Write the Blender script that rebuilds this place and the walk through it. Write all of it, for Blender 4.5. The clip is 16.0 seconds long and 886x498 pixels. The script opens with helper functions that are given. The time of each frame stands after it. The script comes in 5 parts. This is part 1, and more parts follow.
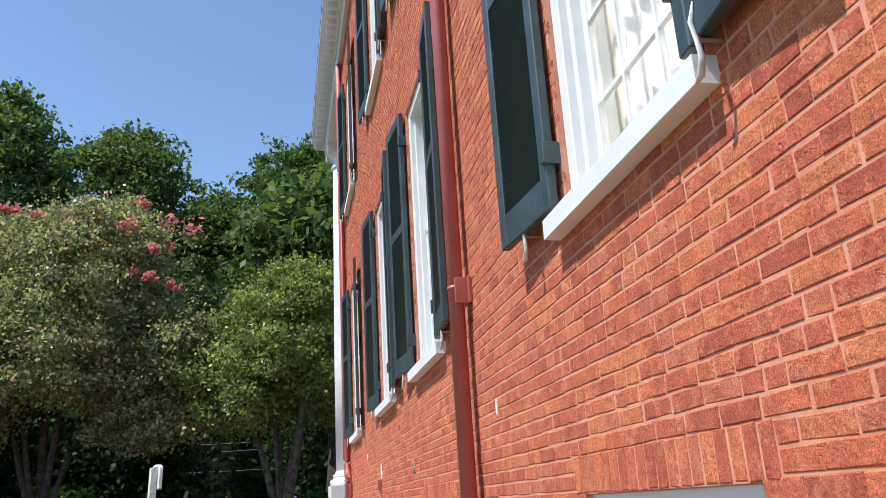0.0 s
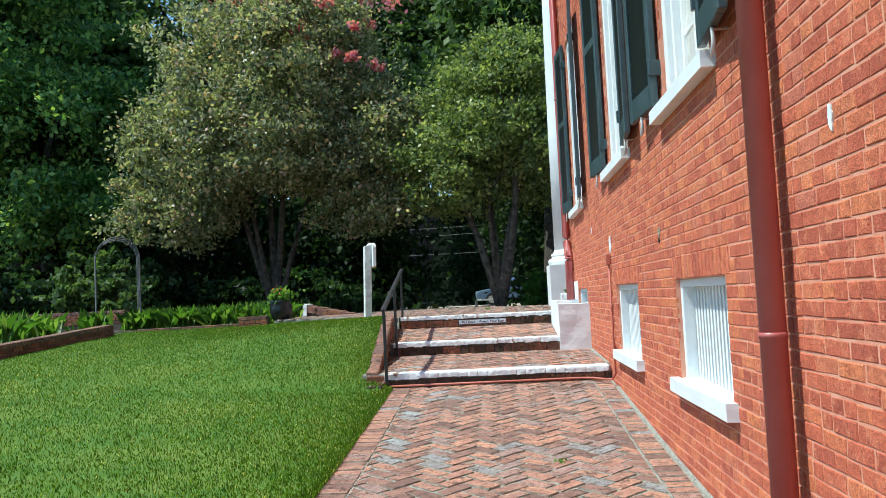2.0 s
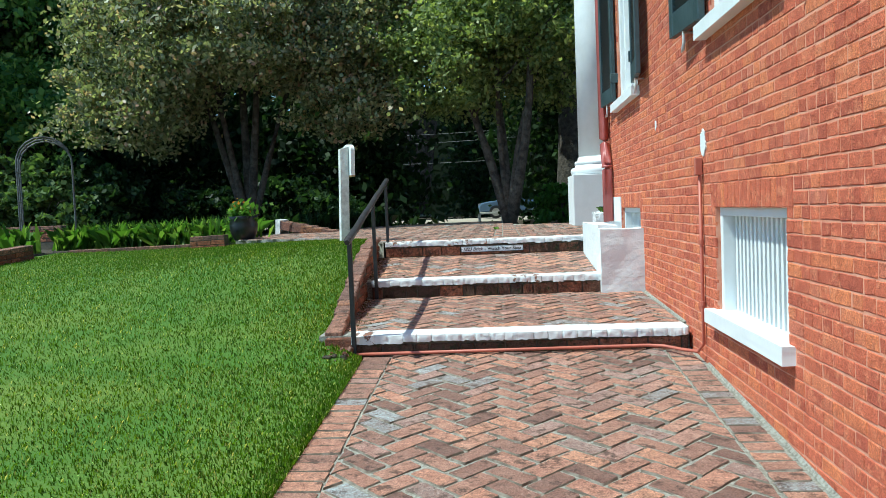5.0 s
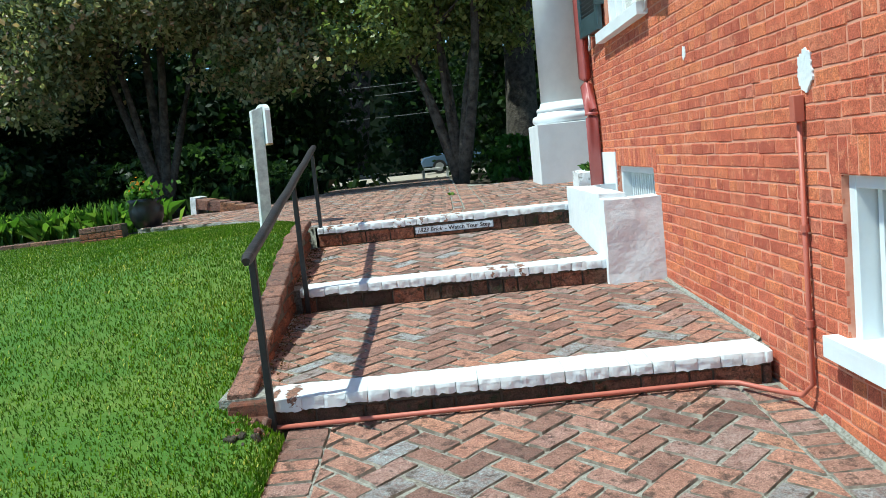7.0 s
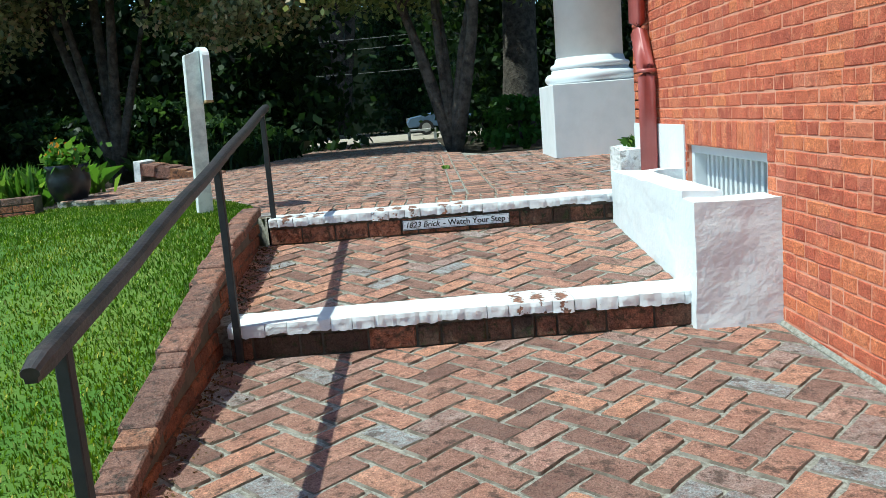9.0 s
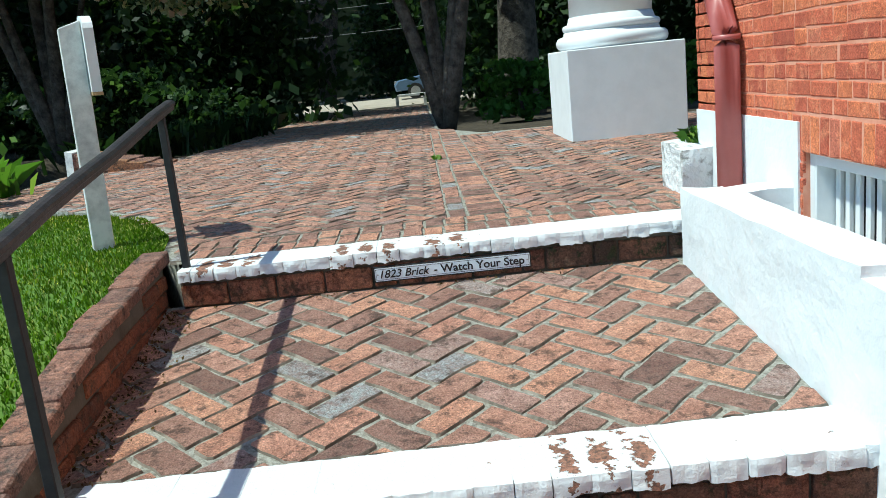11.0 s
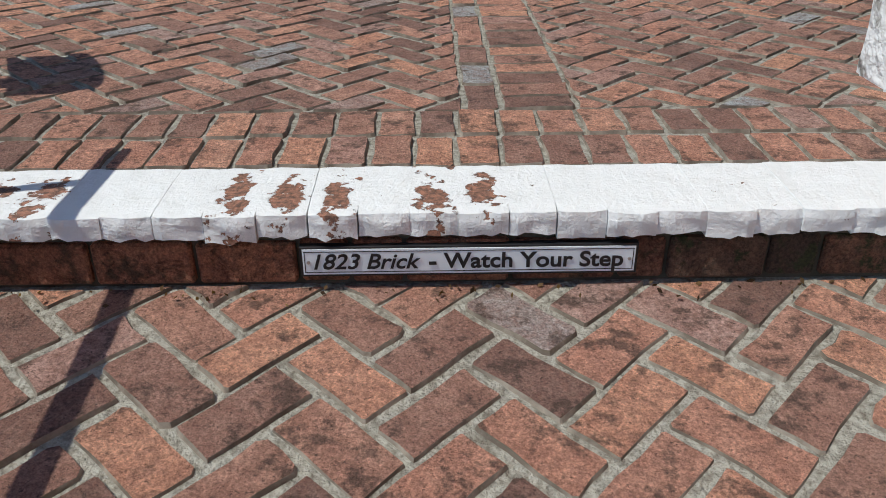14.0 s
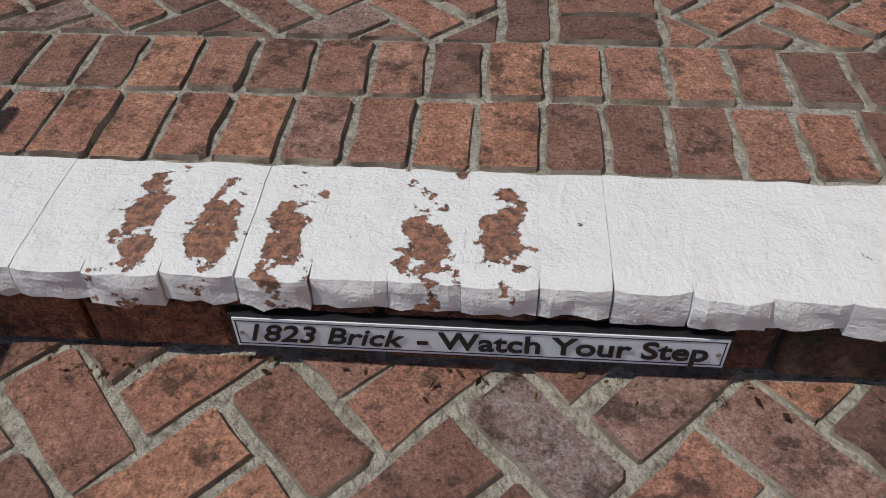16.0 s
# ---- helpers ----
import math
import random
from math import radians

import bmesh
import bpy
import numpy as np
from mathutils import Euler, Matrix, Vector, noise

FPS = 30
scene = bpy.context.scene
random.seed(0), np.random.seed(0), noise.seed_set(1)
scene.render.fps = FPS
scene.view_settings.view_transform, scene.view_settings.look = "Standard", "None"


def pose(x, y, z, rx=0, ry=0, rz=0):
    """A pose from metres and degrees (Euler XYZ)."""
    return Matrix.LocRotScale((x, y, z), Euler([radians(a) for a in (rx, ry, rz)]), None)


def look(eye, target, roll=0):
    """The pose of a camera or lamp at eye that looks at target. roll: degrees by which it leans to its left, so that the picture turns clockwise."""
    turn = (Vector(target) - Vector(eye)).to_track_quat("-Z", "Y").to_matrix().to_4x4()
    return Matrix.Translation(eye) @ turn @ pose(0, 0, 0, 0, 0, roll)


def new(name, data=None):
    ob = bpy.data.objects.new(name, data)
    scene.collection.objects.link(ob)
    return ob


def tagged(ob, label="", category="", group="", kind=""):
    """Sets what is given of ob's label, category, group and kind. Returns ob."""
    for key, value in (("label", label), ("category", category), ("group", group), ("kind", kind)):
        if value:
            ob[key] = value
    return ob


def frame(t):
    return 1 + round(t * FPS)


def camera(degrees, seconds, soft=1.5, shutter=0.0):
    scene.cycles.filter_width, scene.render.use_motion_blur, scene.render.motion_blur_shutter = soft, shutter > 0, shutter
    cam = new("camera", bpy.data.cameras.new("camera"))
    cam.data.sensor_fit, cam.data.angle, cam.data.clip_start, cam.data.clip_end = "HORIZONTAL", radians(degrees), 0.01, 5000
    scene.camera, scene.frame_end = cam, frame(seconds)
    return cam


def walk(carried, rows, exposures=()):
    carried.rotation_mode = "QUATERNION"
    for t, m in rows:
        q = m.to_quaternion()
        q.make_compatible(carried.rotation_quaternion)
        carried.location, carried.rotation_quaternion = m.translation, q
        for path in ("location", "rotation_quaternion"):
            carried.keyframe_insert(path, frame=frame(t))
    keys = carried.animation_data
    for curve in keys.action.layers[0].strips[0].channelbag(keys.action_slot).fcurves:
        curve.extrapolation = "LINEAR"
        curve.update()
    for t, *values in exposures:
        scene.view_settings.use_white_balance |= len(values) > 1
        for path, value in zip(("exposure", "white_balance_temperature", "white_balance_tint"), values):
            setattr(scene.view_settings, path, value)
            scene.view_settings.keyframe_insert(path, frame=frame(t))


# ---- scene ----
cam = camera(57.2, 16.0, 0.75)
PATH = [
    (0, (0.235, 1.076, 0.934), (0.624, 2.944, 1.533), -3.5),
    (0.5, (0.351, 1.428, 0.914), (0.486, 3.375, 1.354), -2.2),
    (1, (0.289, 1.848, 0.877), (0.236, 3.826, 1.168), -3.2),
    (1.5, (0.291, 2.276, 0.871), (0.196, 4.263, 1.077), -3.5),
    (2, (0.285, 2.727, 0.893), (0.146, 4.718, 1.014), -2.8),
    (2.5, (0.212, 3.192, 0.914), (0.054, 5.185, 0.986), -3.2),
    (3, (0.249, 3.704, 0.925), (0.105, 5.698, 0.989), -3.5),
    (3.5, (0.199, 4.188, 0.936), (0.013, 6.18, 0.935), -3.3),
    (4, (0.142, 4.676, 0.948), (-0.001, 6.669, 0.856), -2.4),
    (4.2, (0.149, 4.883, 0.948), (-0.005, 6.875, 0.853), -1.8),
    (6.3, (-0.079, 6.986, 1.158), (-0.167, 8.978, 1.004), -5.3),
    (6.5, (-0.104, 7.191, 1.167), (-0.162, 9.183, 0.995), -5.6),
    (7, (-0.076, 7.723, 1.16), (-0.098, 9.71, 0.935), -5.9),
    (7.5, (-0.138, 8.204, 1.157), (-0.156, 10.186, 0.887), -5.4),
    (8, (-0.162, 8.714, 1.176), (-0.137, 10.689, 0.862), -5.2),
    (8.2, (-0.171, 8.92, 1.179), (-0.156, 10.897, 0.878), -4.6),
    (10.3, (-0.161, 10.853, 1.339), (-0.156, 12.808, 0.913), -4.6),
    (10.5, (-0.163, 11.016, 1.347), (-0.144, 12.968, 0.91), -5.6),
    (11, (-0.101, 11.48, 1.391), (-0.084, 13.433, 0.965), -5.9),
    (11.5, (-0.149, 11.858, 1.422), (-0.203, 13.812, 0.999), -6.9),
    (12, (-0.196, 12.18, 1.515), (-0.248, 14.124, 1.049), -6.1),
    (12.5, (-0.165, 12.521, 1.478), (-0.275, 14.446, 0.944), -4.0),
    (13, (-0.184, 12.906, 1.39), (-0.291, 14.774, 0.684), -0.6),
    (13.5, (-0.189, 13.239, 1.391), (-0.183, 15.062, 0.567), -0.0),
    (14, (-0.115, 13.567, 1.362), (-0.087, 15.326, 0.41), -0.3),
    (14.5, (-0.095, 13.815, 1.314), (-0.096, 15.467, 0.187), -0.4),
    (15, (-0.118, 14.107, 1.387), (-0.142, 15.662, 0.129), -0.2),
    (15.5, (-0.069, 14.244, 1.41), (-0.11, 15.734, 0.077), -0.1),
    (16, (-0.018, 14.324, 1.424), (-0.138, 15.763, 0.041), -1.0),
]
walk(cam, [(t, look(eye, target, roll)) for t, eye, target, roll in PATH],
     [(0, 0.58, 6550, 10), (1.0, 0.57, 6450, 4), (2, 0.6, 6100, -5), (3.5, 0.54, 5950, -11), (8, 0.52, 5980, -10), (11, 0.46, 6080, -9), (12.5, 0.6, 6120, -6), (13.0, 0.66, 6200, -3), (13.5, 0.14, 6430, 3), (14.0, -0.10, 6650, 6), (14.5, -0.20, 6750, 6), (16, -0.50, 6850, 10)])

# ---- light ----
SUN_TRAVEL = Vector((0.52, 0.13, -1.0)).normalized()
world = bpy.data.worlds.new("sky")
scene.world = world
world.use_nodes = True
wn = world.node_tree.nodes
sky = wn.new("ShaderNodeTexSky")
sky.sky_type, sky.sun_disc = "NISHITA", False
sky.sun_elevation = math.asin(-SUN_TRAVEL.z)
sky.sun_rotation = math.atan2(-SUN_TRAVEL.x, -SUN_TRAVEL.y)
sky.air_density, sky.dust_density, sky.ozone_density, sky.altitude = 1.1, 0.0, 3.0, 1500
world.node_tree.links.new(sky.outputs[0], wn["Background"].inputs[0])
wn["Background"].inputs[1].default_value = 0.15
sun = new("sun", bpy.data.lights.new("sun", "SUN"))
sun.data.energy, sun.data.angle, sun.data.color = 4.2, radians(0.53), (1.0, 0.965, 0.91)
sun.rotation_mode = "QUATERNION"
sun.rotation_quaternion = SUN_TRAVEL.to_track_quat("-Z", "Y")


# ---- materials ----
def mat(name, rough=0.8, metal=0.0):
    m = bpy.data.materials.new(name)
    m.use_nodes = True
    b = m.node_tree.nodes["Principled BSDF"]
    b.inputs["Roughness"].default_value, b.inputs["Metallic"].default_value = rough, metal
    return m, m.node_tree.nodes, m.node_tree.links, b


def noise_node(n, l, scale, detail=4.0, rough=0.6, coord="Object"):
    tc, t = n.new("ShaderNodeTexCoord"), n.new("ShaderNodeTexNoise")
    t.inputs["Scale"].default_value, t.inputs["Detail"].default_value, t.inputs["Roughness"].default_value = scale, detail, rough
    l.new(tc.outputs[coord], t.inputs["Vector"])
    return t


def ramp(n, l, fac, stops, interp="LINEAR"):
    r = n.new("ShaderNodeValToRGB")
    r.color_ramp.interpolation = interp
    e = r.color_ramp.elements
    while len(e) < len(stops):
        e.new(0.5)
    for k, (p, c) in zip(e, stops):
        k.position, k.color = p, (*c, 1) if len(c) == 3 else c
    l.new(fac, r.inputs[0])
    return r.outputs[0]


def mix(n, l, fac, a, b, mode="MIX"):
    x = n.new("ShaderNodeMix")
    x.data_type, x.blend_type = "RGBA", mode
    for i, v in ((0, fac), (6, a), (7, b)):
        if isinstance(v, (int, float)):
            x.inputs[i].default_value = v
        elif isinstance(v, tuple):
            x.inputs[i].default_value = (*v, 1)
        else:
            l.new(v, x.inputs[i])
    return x.outputs[2]


def bump(n, l, b, height, strength=0.5, dist=0.01):
    k = n.new("ShaderNodeBump")
    k.inputs["Strength"].default_value, k.inputs["Distance"].default_value = strength, dist
    l.new(height, k.inputs["Height"])
    l.new(k.outputs[0], b.inputs["Normal"])


def piece_random(n, per_island):
    return n.new("ShaderNodeNewGeometry").outputs["Random Per Island"] if per_island else n.new("ShaderNodeObjectInfo").outputs["Random"]


def brick_mat(name, stops, grain, dirt, dirt_amount, per_island, rough=0.92, relief=0.5, coord="Object", dirt_scale=2.0, pits=0.0, creases=0.6):
    """Fired clay: a colour a piece, grain, dark pits, and larger stains."""
    m, n, l, b = mat(name, rough)
    c = ramp(n, l, piece_random(n, per_island), stops)
    g, mid_n = noise_node(n, l, 48, 8, 0.72, coord), noise_node(n, l, 13, 5, 0.6, coord)
    c = mix(n, l, ramp(n, l, mid_n.outputs[0], [(0.36, (0.9, 0.9, 0.9)), (0.60, (0, 0, 0))]), c, mix(n, l, 1.0, c, (0.74, 0.67, 0.66), "MULTIPLY"))
    c = mix(n, l, ramp(n, l, g.outputs[0], [(0.40, (0, 0, 0)), (0.70, (0.85, 0.85, 0.85))]), c, grain)
    light = noise_node(n, l, 30, 6, 0.75, coord)
    c = mix(n, l, ramp(n, l, light.outputs[0], [(0.56, (0, 0, 0)), (0.74, (0.6, 0.6, 0.6))]), c, mix(n, l, 1.0, c, (1.45, 1.55, 1.6), "MULTIPLY"))
    d = noise_node(n, l, dirt_scale * 8, 7, 0.72, coord)
    c = mix(n, l, ramp(n, l, d.outputs[0], [(0.53, (0, 0, 0)), (0.62, (dirt_amount,) * 3)]), c, dirt)
    cr = noise_node(n, l, 11, 5, 0.62, coord)
    cr.inputs["Distortion"].default_value = 1.6
    crease = ramp(n, l, cr.outputs[0], [(0.478, (0, 0, 0)), (0.494, (creases,) * 3), (0.512, (0, 0, 0))])
    c = mix(n, l, crease, c, mix(n, l, 1.0, c, (0.38, 0.32, 0.30), "MULTIPLY"))
    sp = noise_node(n, l, 150, 6, 0.8, coord)
    c = mix(n, l, 1.0, c, ramp(n, l, sp.outputs[0], [(0.34, (0.55, 0.52, 0.51)), (0.49, (1.05, 1.05, 1.05)), (0.66, (1.7, 1.7, 1.7))]), "MULTIPLY")
    if pits:
        p = noise_node(n, l, 85, 7, 0.78, coord)
        c = mix(n, l, ramp(n, l, p.outputs[0], [(0.58, (0, 0, 0)), (0.64, (pits,) * 3)]), c, (0.035, 0.022, 0.018))
    l.new(c, b.inputs["Base Color"])
    add = n.new("ShaderNodeMath")
    add.operation = "ADD"
    l.new(g.outputs[0], add.inputs[0])
    l.new(mid_n.outputs[0], add.inputs[1])
    sub = n.new("ShaderNodeMath")
    sub.operation = "SUBTRACT"
    l.new(add.outputs[0], sub.inputs[0])
    l.new(crease, sub.inputs[1])
    bump(n, l, b, sub.outputs[0], relief, 0.024)
    return m


def plain_mat(name, colour, other, scale=8.0, rough=0.6, relief=0.2, metal=0.0, fine=60.0, lo=0.42, hi=0.68, dist=0.004):
    m, n, l, b = mat(name, rough, metal)
    t, f = noise_node(n, l, scale, 6, 0.65), noise_node(n, l, fine, 4, 0.6)
    c = mix(n, l, ramp(n, l, t.outputs[0], [(lo, (0, 0, 0)), (hi, (1, 1, 1))]), colour, other)
    l.new(c, b.inputs["Base Color"])
    bump(n, l, b, f.outputs[0], relief, dist)
    return m


WALL_STOPS = [(0.0, (0.40, 0.085, 0.048)), (0.25, (0.53, 0.125, 0.065)), (0.6, (0.60, 0.152, 0.074)), (0.85, (0.70, 0.225, 0.088)), (1.0, (0.52, 0.16, 0.105))]
PAVE_STOPS = [(0.0, (0.21, 0.125, 0.102)), (0.14, (0.34, 0.195, 0.152)), (0.35, (0.49, 0.268, 0.195)), (0.58, (0.59, 0.300, 0.210)), (0.74, (0.67, 0.350, 0.225)), (0.84, (0.50, 0.30, 0.245)), (0.94, (0.41, 0.305, 0.27)), (0.955, (0.34, 0.35, 0.345)), (1.0, (0.43, 0.48, 0.49))]
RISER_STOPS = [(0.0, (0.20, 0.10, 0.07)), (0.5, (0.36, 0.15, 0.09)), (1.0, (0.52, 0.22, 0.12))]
M_WALL = brick_mat("wall_brick", WALL_STOPS, (0.40, 0.09, 0.048), (0.66, 0.25, 0.13), 0.5, False)
M_WALL_I = brick_mat("wall_brick_course", WALL_STOPS, (0.40, 0.09, 0.048), (0.66, 0.25, 0.13), 0.5, True)
M_WMORT = plain_mat("wall_mortar", (0.65, 0.31, 0.21), (0.57, 0.20, 0.12), 9, 0.95, 0.6)
M_PAVE = brick_mat("paving_brick", PAVE_STOPS, (0.22, 0.105, 0.078), (0.075, 0.045, 0.034), 0.8, False, relief=1.0, dirt_scale=1.7, pits=0.8, creases=0.0)
M_PAVE_I = brick_mat("paving_brick_field", PAVE_STOPS, (0.22, 0.105, 0.078), (0.075, 0.045, 0.034), 0.8, True, relief=1.0, dirt_scale=1.7, pits=0.8, creases=0.0)
M_PMORT = plain_mat("paving_mortar", (0.43, 0.415, 0.36), (0.20, 0.18, 0.145), 48, 0.97, 1.0, lo=0.42, hi=0.66, fine=90, dist=0.02)
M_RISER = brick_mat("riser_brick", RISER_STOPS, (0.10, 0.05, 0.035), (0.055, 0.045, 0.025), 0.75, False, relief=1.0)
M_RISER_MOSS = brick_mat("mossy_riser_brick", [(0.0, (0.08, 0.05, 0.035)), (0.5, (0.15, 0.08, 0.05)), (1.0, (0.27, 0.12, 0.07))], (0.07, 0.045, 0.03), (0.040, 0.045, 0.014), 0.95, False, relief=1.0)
# Joint soil and the shade of the gap, both put into one colour.
M_CRACK = plain_mat("joint_soil_and_shade", (0.15, 0.120, 0.092), (0.38, 0.33, 0.27), 11, 0.97, 0.8)
M_RMORT = plain_mat("riser_mortar", (0.12, 0.10, 0.075), (0.05, 0.045, 0.03), 6, 0.95, 0.8)
SIDE_STOPS = [(0.0, (0.16, 0.06, 0.035)), (0.5, (0.30, 0.10, 0.05)), (1.0, (0.42, 0.15, 0.07))]
COPE_STOPS = [(0.0, (0.20, 0.11, 0.085)), (0.5, (0.32, 0.165, 0.12)), (0.85, (0.42, 0.20, 0.13)), (1.0, (0.55, 0.27, 0.12))]
M_SIDE = brick_mat("side_brick", SIDE_STOPS, (0.13, 0.055, 0.035), (0.07, 0.05, 0.03), 0.8, False, relief=0.8)
M_COPE = brick_mat("cope_brick", COPE_STOPS, (0.12, 0.075, 0.06), (0.06, 0.05, 0.04), 0.8, False, relief=0.8)
M_WHITE = plain_mat("white_paint", (0.74, 0.76, 0.77), (0.68, 0.70, 0.71), 4, 0.55, 0.15)
M_STUCCO = plain_mat("white_stucco", (0.72, 0.74, 0.75), (0.60, 0.62, 0.62), 2, 0.8, 0.8, fine=9, lo=0.5, hi=0.85, dist=0.014)
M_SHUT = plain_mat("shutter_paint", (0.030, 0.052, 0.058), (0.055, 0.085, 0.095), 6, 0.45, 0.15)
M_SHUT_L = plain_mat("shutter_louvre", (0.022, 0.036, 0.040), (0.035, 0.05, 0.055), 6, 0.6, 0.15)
M_PIPE = plain_mat("downspout_paint", (0.36, 0.085, 0.075), (0.42, 0.12, 0.11), 3, 0.42, 0.15)
M_COND = plain_mat("conduit_paint", (0.46, 0.13, 0.085), (0.38, 0.10, 0.07), 8, 0.5, 0.1)
M_IRON = plain_mat("black_iron", (0.010, 0.011, 0.013), (0.022, 0.021, 0.021), 20, 0.62, 0.3)
M_RAIL = plain_mat("rail_wood", (0.012, 0.010, 0.010), (0.042, 0.031, 0.030), 14, 0.5, 0.5)
M_GRAYW = plain_mat("weathered_white_wood", (0.72, 0.72, 0.70), (0.42, 0.42, 0.42), 9, 0.8, 0.4)
M_BAREWOOD = plain_mat("bare_wood", (0.42, 0.28, 0.14), (0.33, 0.21, 0.10), 14, 0.8, 0.4)
M_SOIL = plain_mat("soil", (0.05, 0.038, 0.026), (0.09, 0.07, 0.045), 4, 0.98, 1.0, dist=0.03)
M_LAWN = plain_mat("lawn_ground", (0.055, 0.13, 0.008), (0.12, 0.18, 0.022), 1.3, 0.95, 1.0)
M_ROAD = plain_mat("drive_gravel", (0.42, 0.36, 0.29), (0.33, 0.28, 0.22), 2, 0.95, 0.6)
M_BARK = plain_mat("bark", (0.028, 0.023, 0.018), (0.095, 0.080, 0.066), 7, 0.95, 1.0, fine=18, lo=0.38, hi=0.62, dist=0.04)
M_CHIP = plain_mat("chipped_white_stone", (0.74, 0.75, 0.75), (0.30, 0.29, 0.27), 12, 0.85, 1.0, fine=16, lo=0.54, hi=0.64, dist=0.03)
M_CURT = plain_mat("curtain", (0.72, 0.70, 0.62), (0.62, 0.60, 0.52), 3, 0.9, 0.2)


def leaf_mat(name, stops, rough=0.55, patchy=0.0):
    """Leaves or blades, each with a shade of its own; patchy adds broad drifts of colour."""
    m, n, l, b = mat(name, rough)
    c = ramp(n, l, piece_random(n, True), stops)
    if patchy:
        broad, small = noise_node(n, l, 0.55, 3, 0.6), noise_node(n, l, 3.2, 4, 0.65)
        c = mix(n, l, ramp(n, l, broad.outputs[0], [(0.40, (0, 0, 0)), (0.66, (patchy,) * 3)]), c, mix(n, l, 1.0, c, (1.5, 1.12, 0.9), "MULTIPLY"))
        c = mix(n, l, ramp(n, l, small.outputs[0], [(0.48, (0, 0, 0)), (0.68, (patchy,) * 3)]), c, mix(n, l, 1.0, c, (0.76, 0.84, 0.8), "MULTIPLY"))
    l.new(c, b.inputs["Base Color"])
    t, x = n.new("ShaderNodeBsdfTranslucent"), n.new("ShaderNodeMixShader")
    l.new(mix(n, l, 1.0, c, (1.25, 1.3, 0.6), "MULTIPLY"), t.inputs[0])
    x.inputs[0].default_value = 0.48
    b.inputs["Specular IOR Level"].default_value = 0.22
    l.new(b.outputs[0], x.inputs[1])
    l.new(t.outputs[0], x.inputs[2])
    l.new(x.outputs[0], n["Material Output"].inputs[0])
    return m


def glass_mat():
    m, n, l, b = mat("window_glass", 0.03)
    b.inputs["Base Color"].default_value = (1, 1, 1, 1)
    b.inputs["Transmission Weight"].default_value, b.inputs["IOR"].default_value = 1.0, 1.45
    return m


M_GLASS = glass_mat()
# Near-black colour in place of the shade inside a room or car.
M_DARK = plain_mat("painted_interior_shade", (0.03, 0.035, 0.04), (0.02, 0.022, 0.025), 2, 0.9, 0.1)


# ---- mesh helpers ----
def mesh_ob(name, verts, faces, material, parent=None, smooth=False, label=""):
    me = bpy.data.meshes.new(name)
    me.from_pydata([tuple(v) for v in verts], [], faces)
    me.materials.append(material)
    if smooth:
        me.polygons.foreach_set("use_smooth", [True] * len(me.polygons))
    me.update()
    ob = new(name, me)
    if parent:
        ob.parent = parent
    if label:
        ob["label"] = label
    return ob


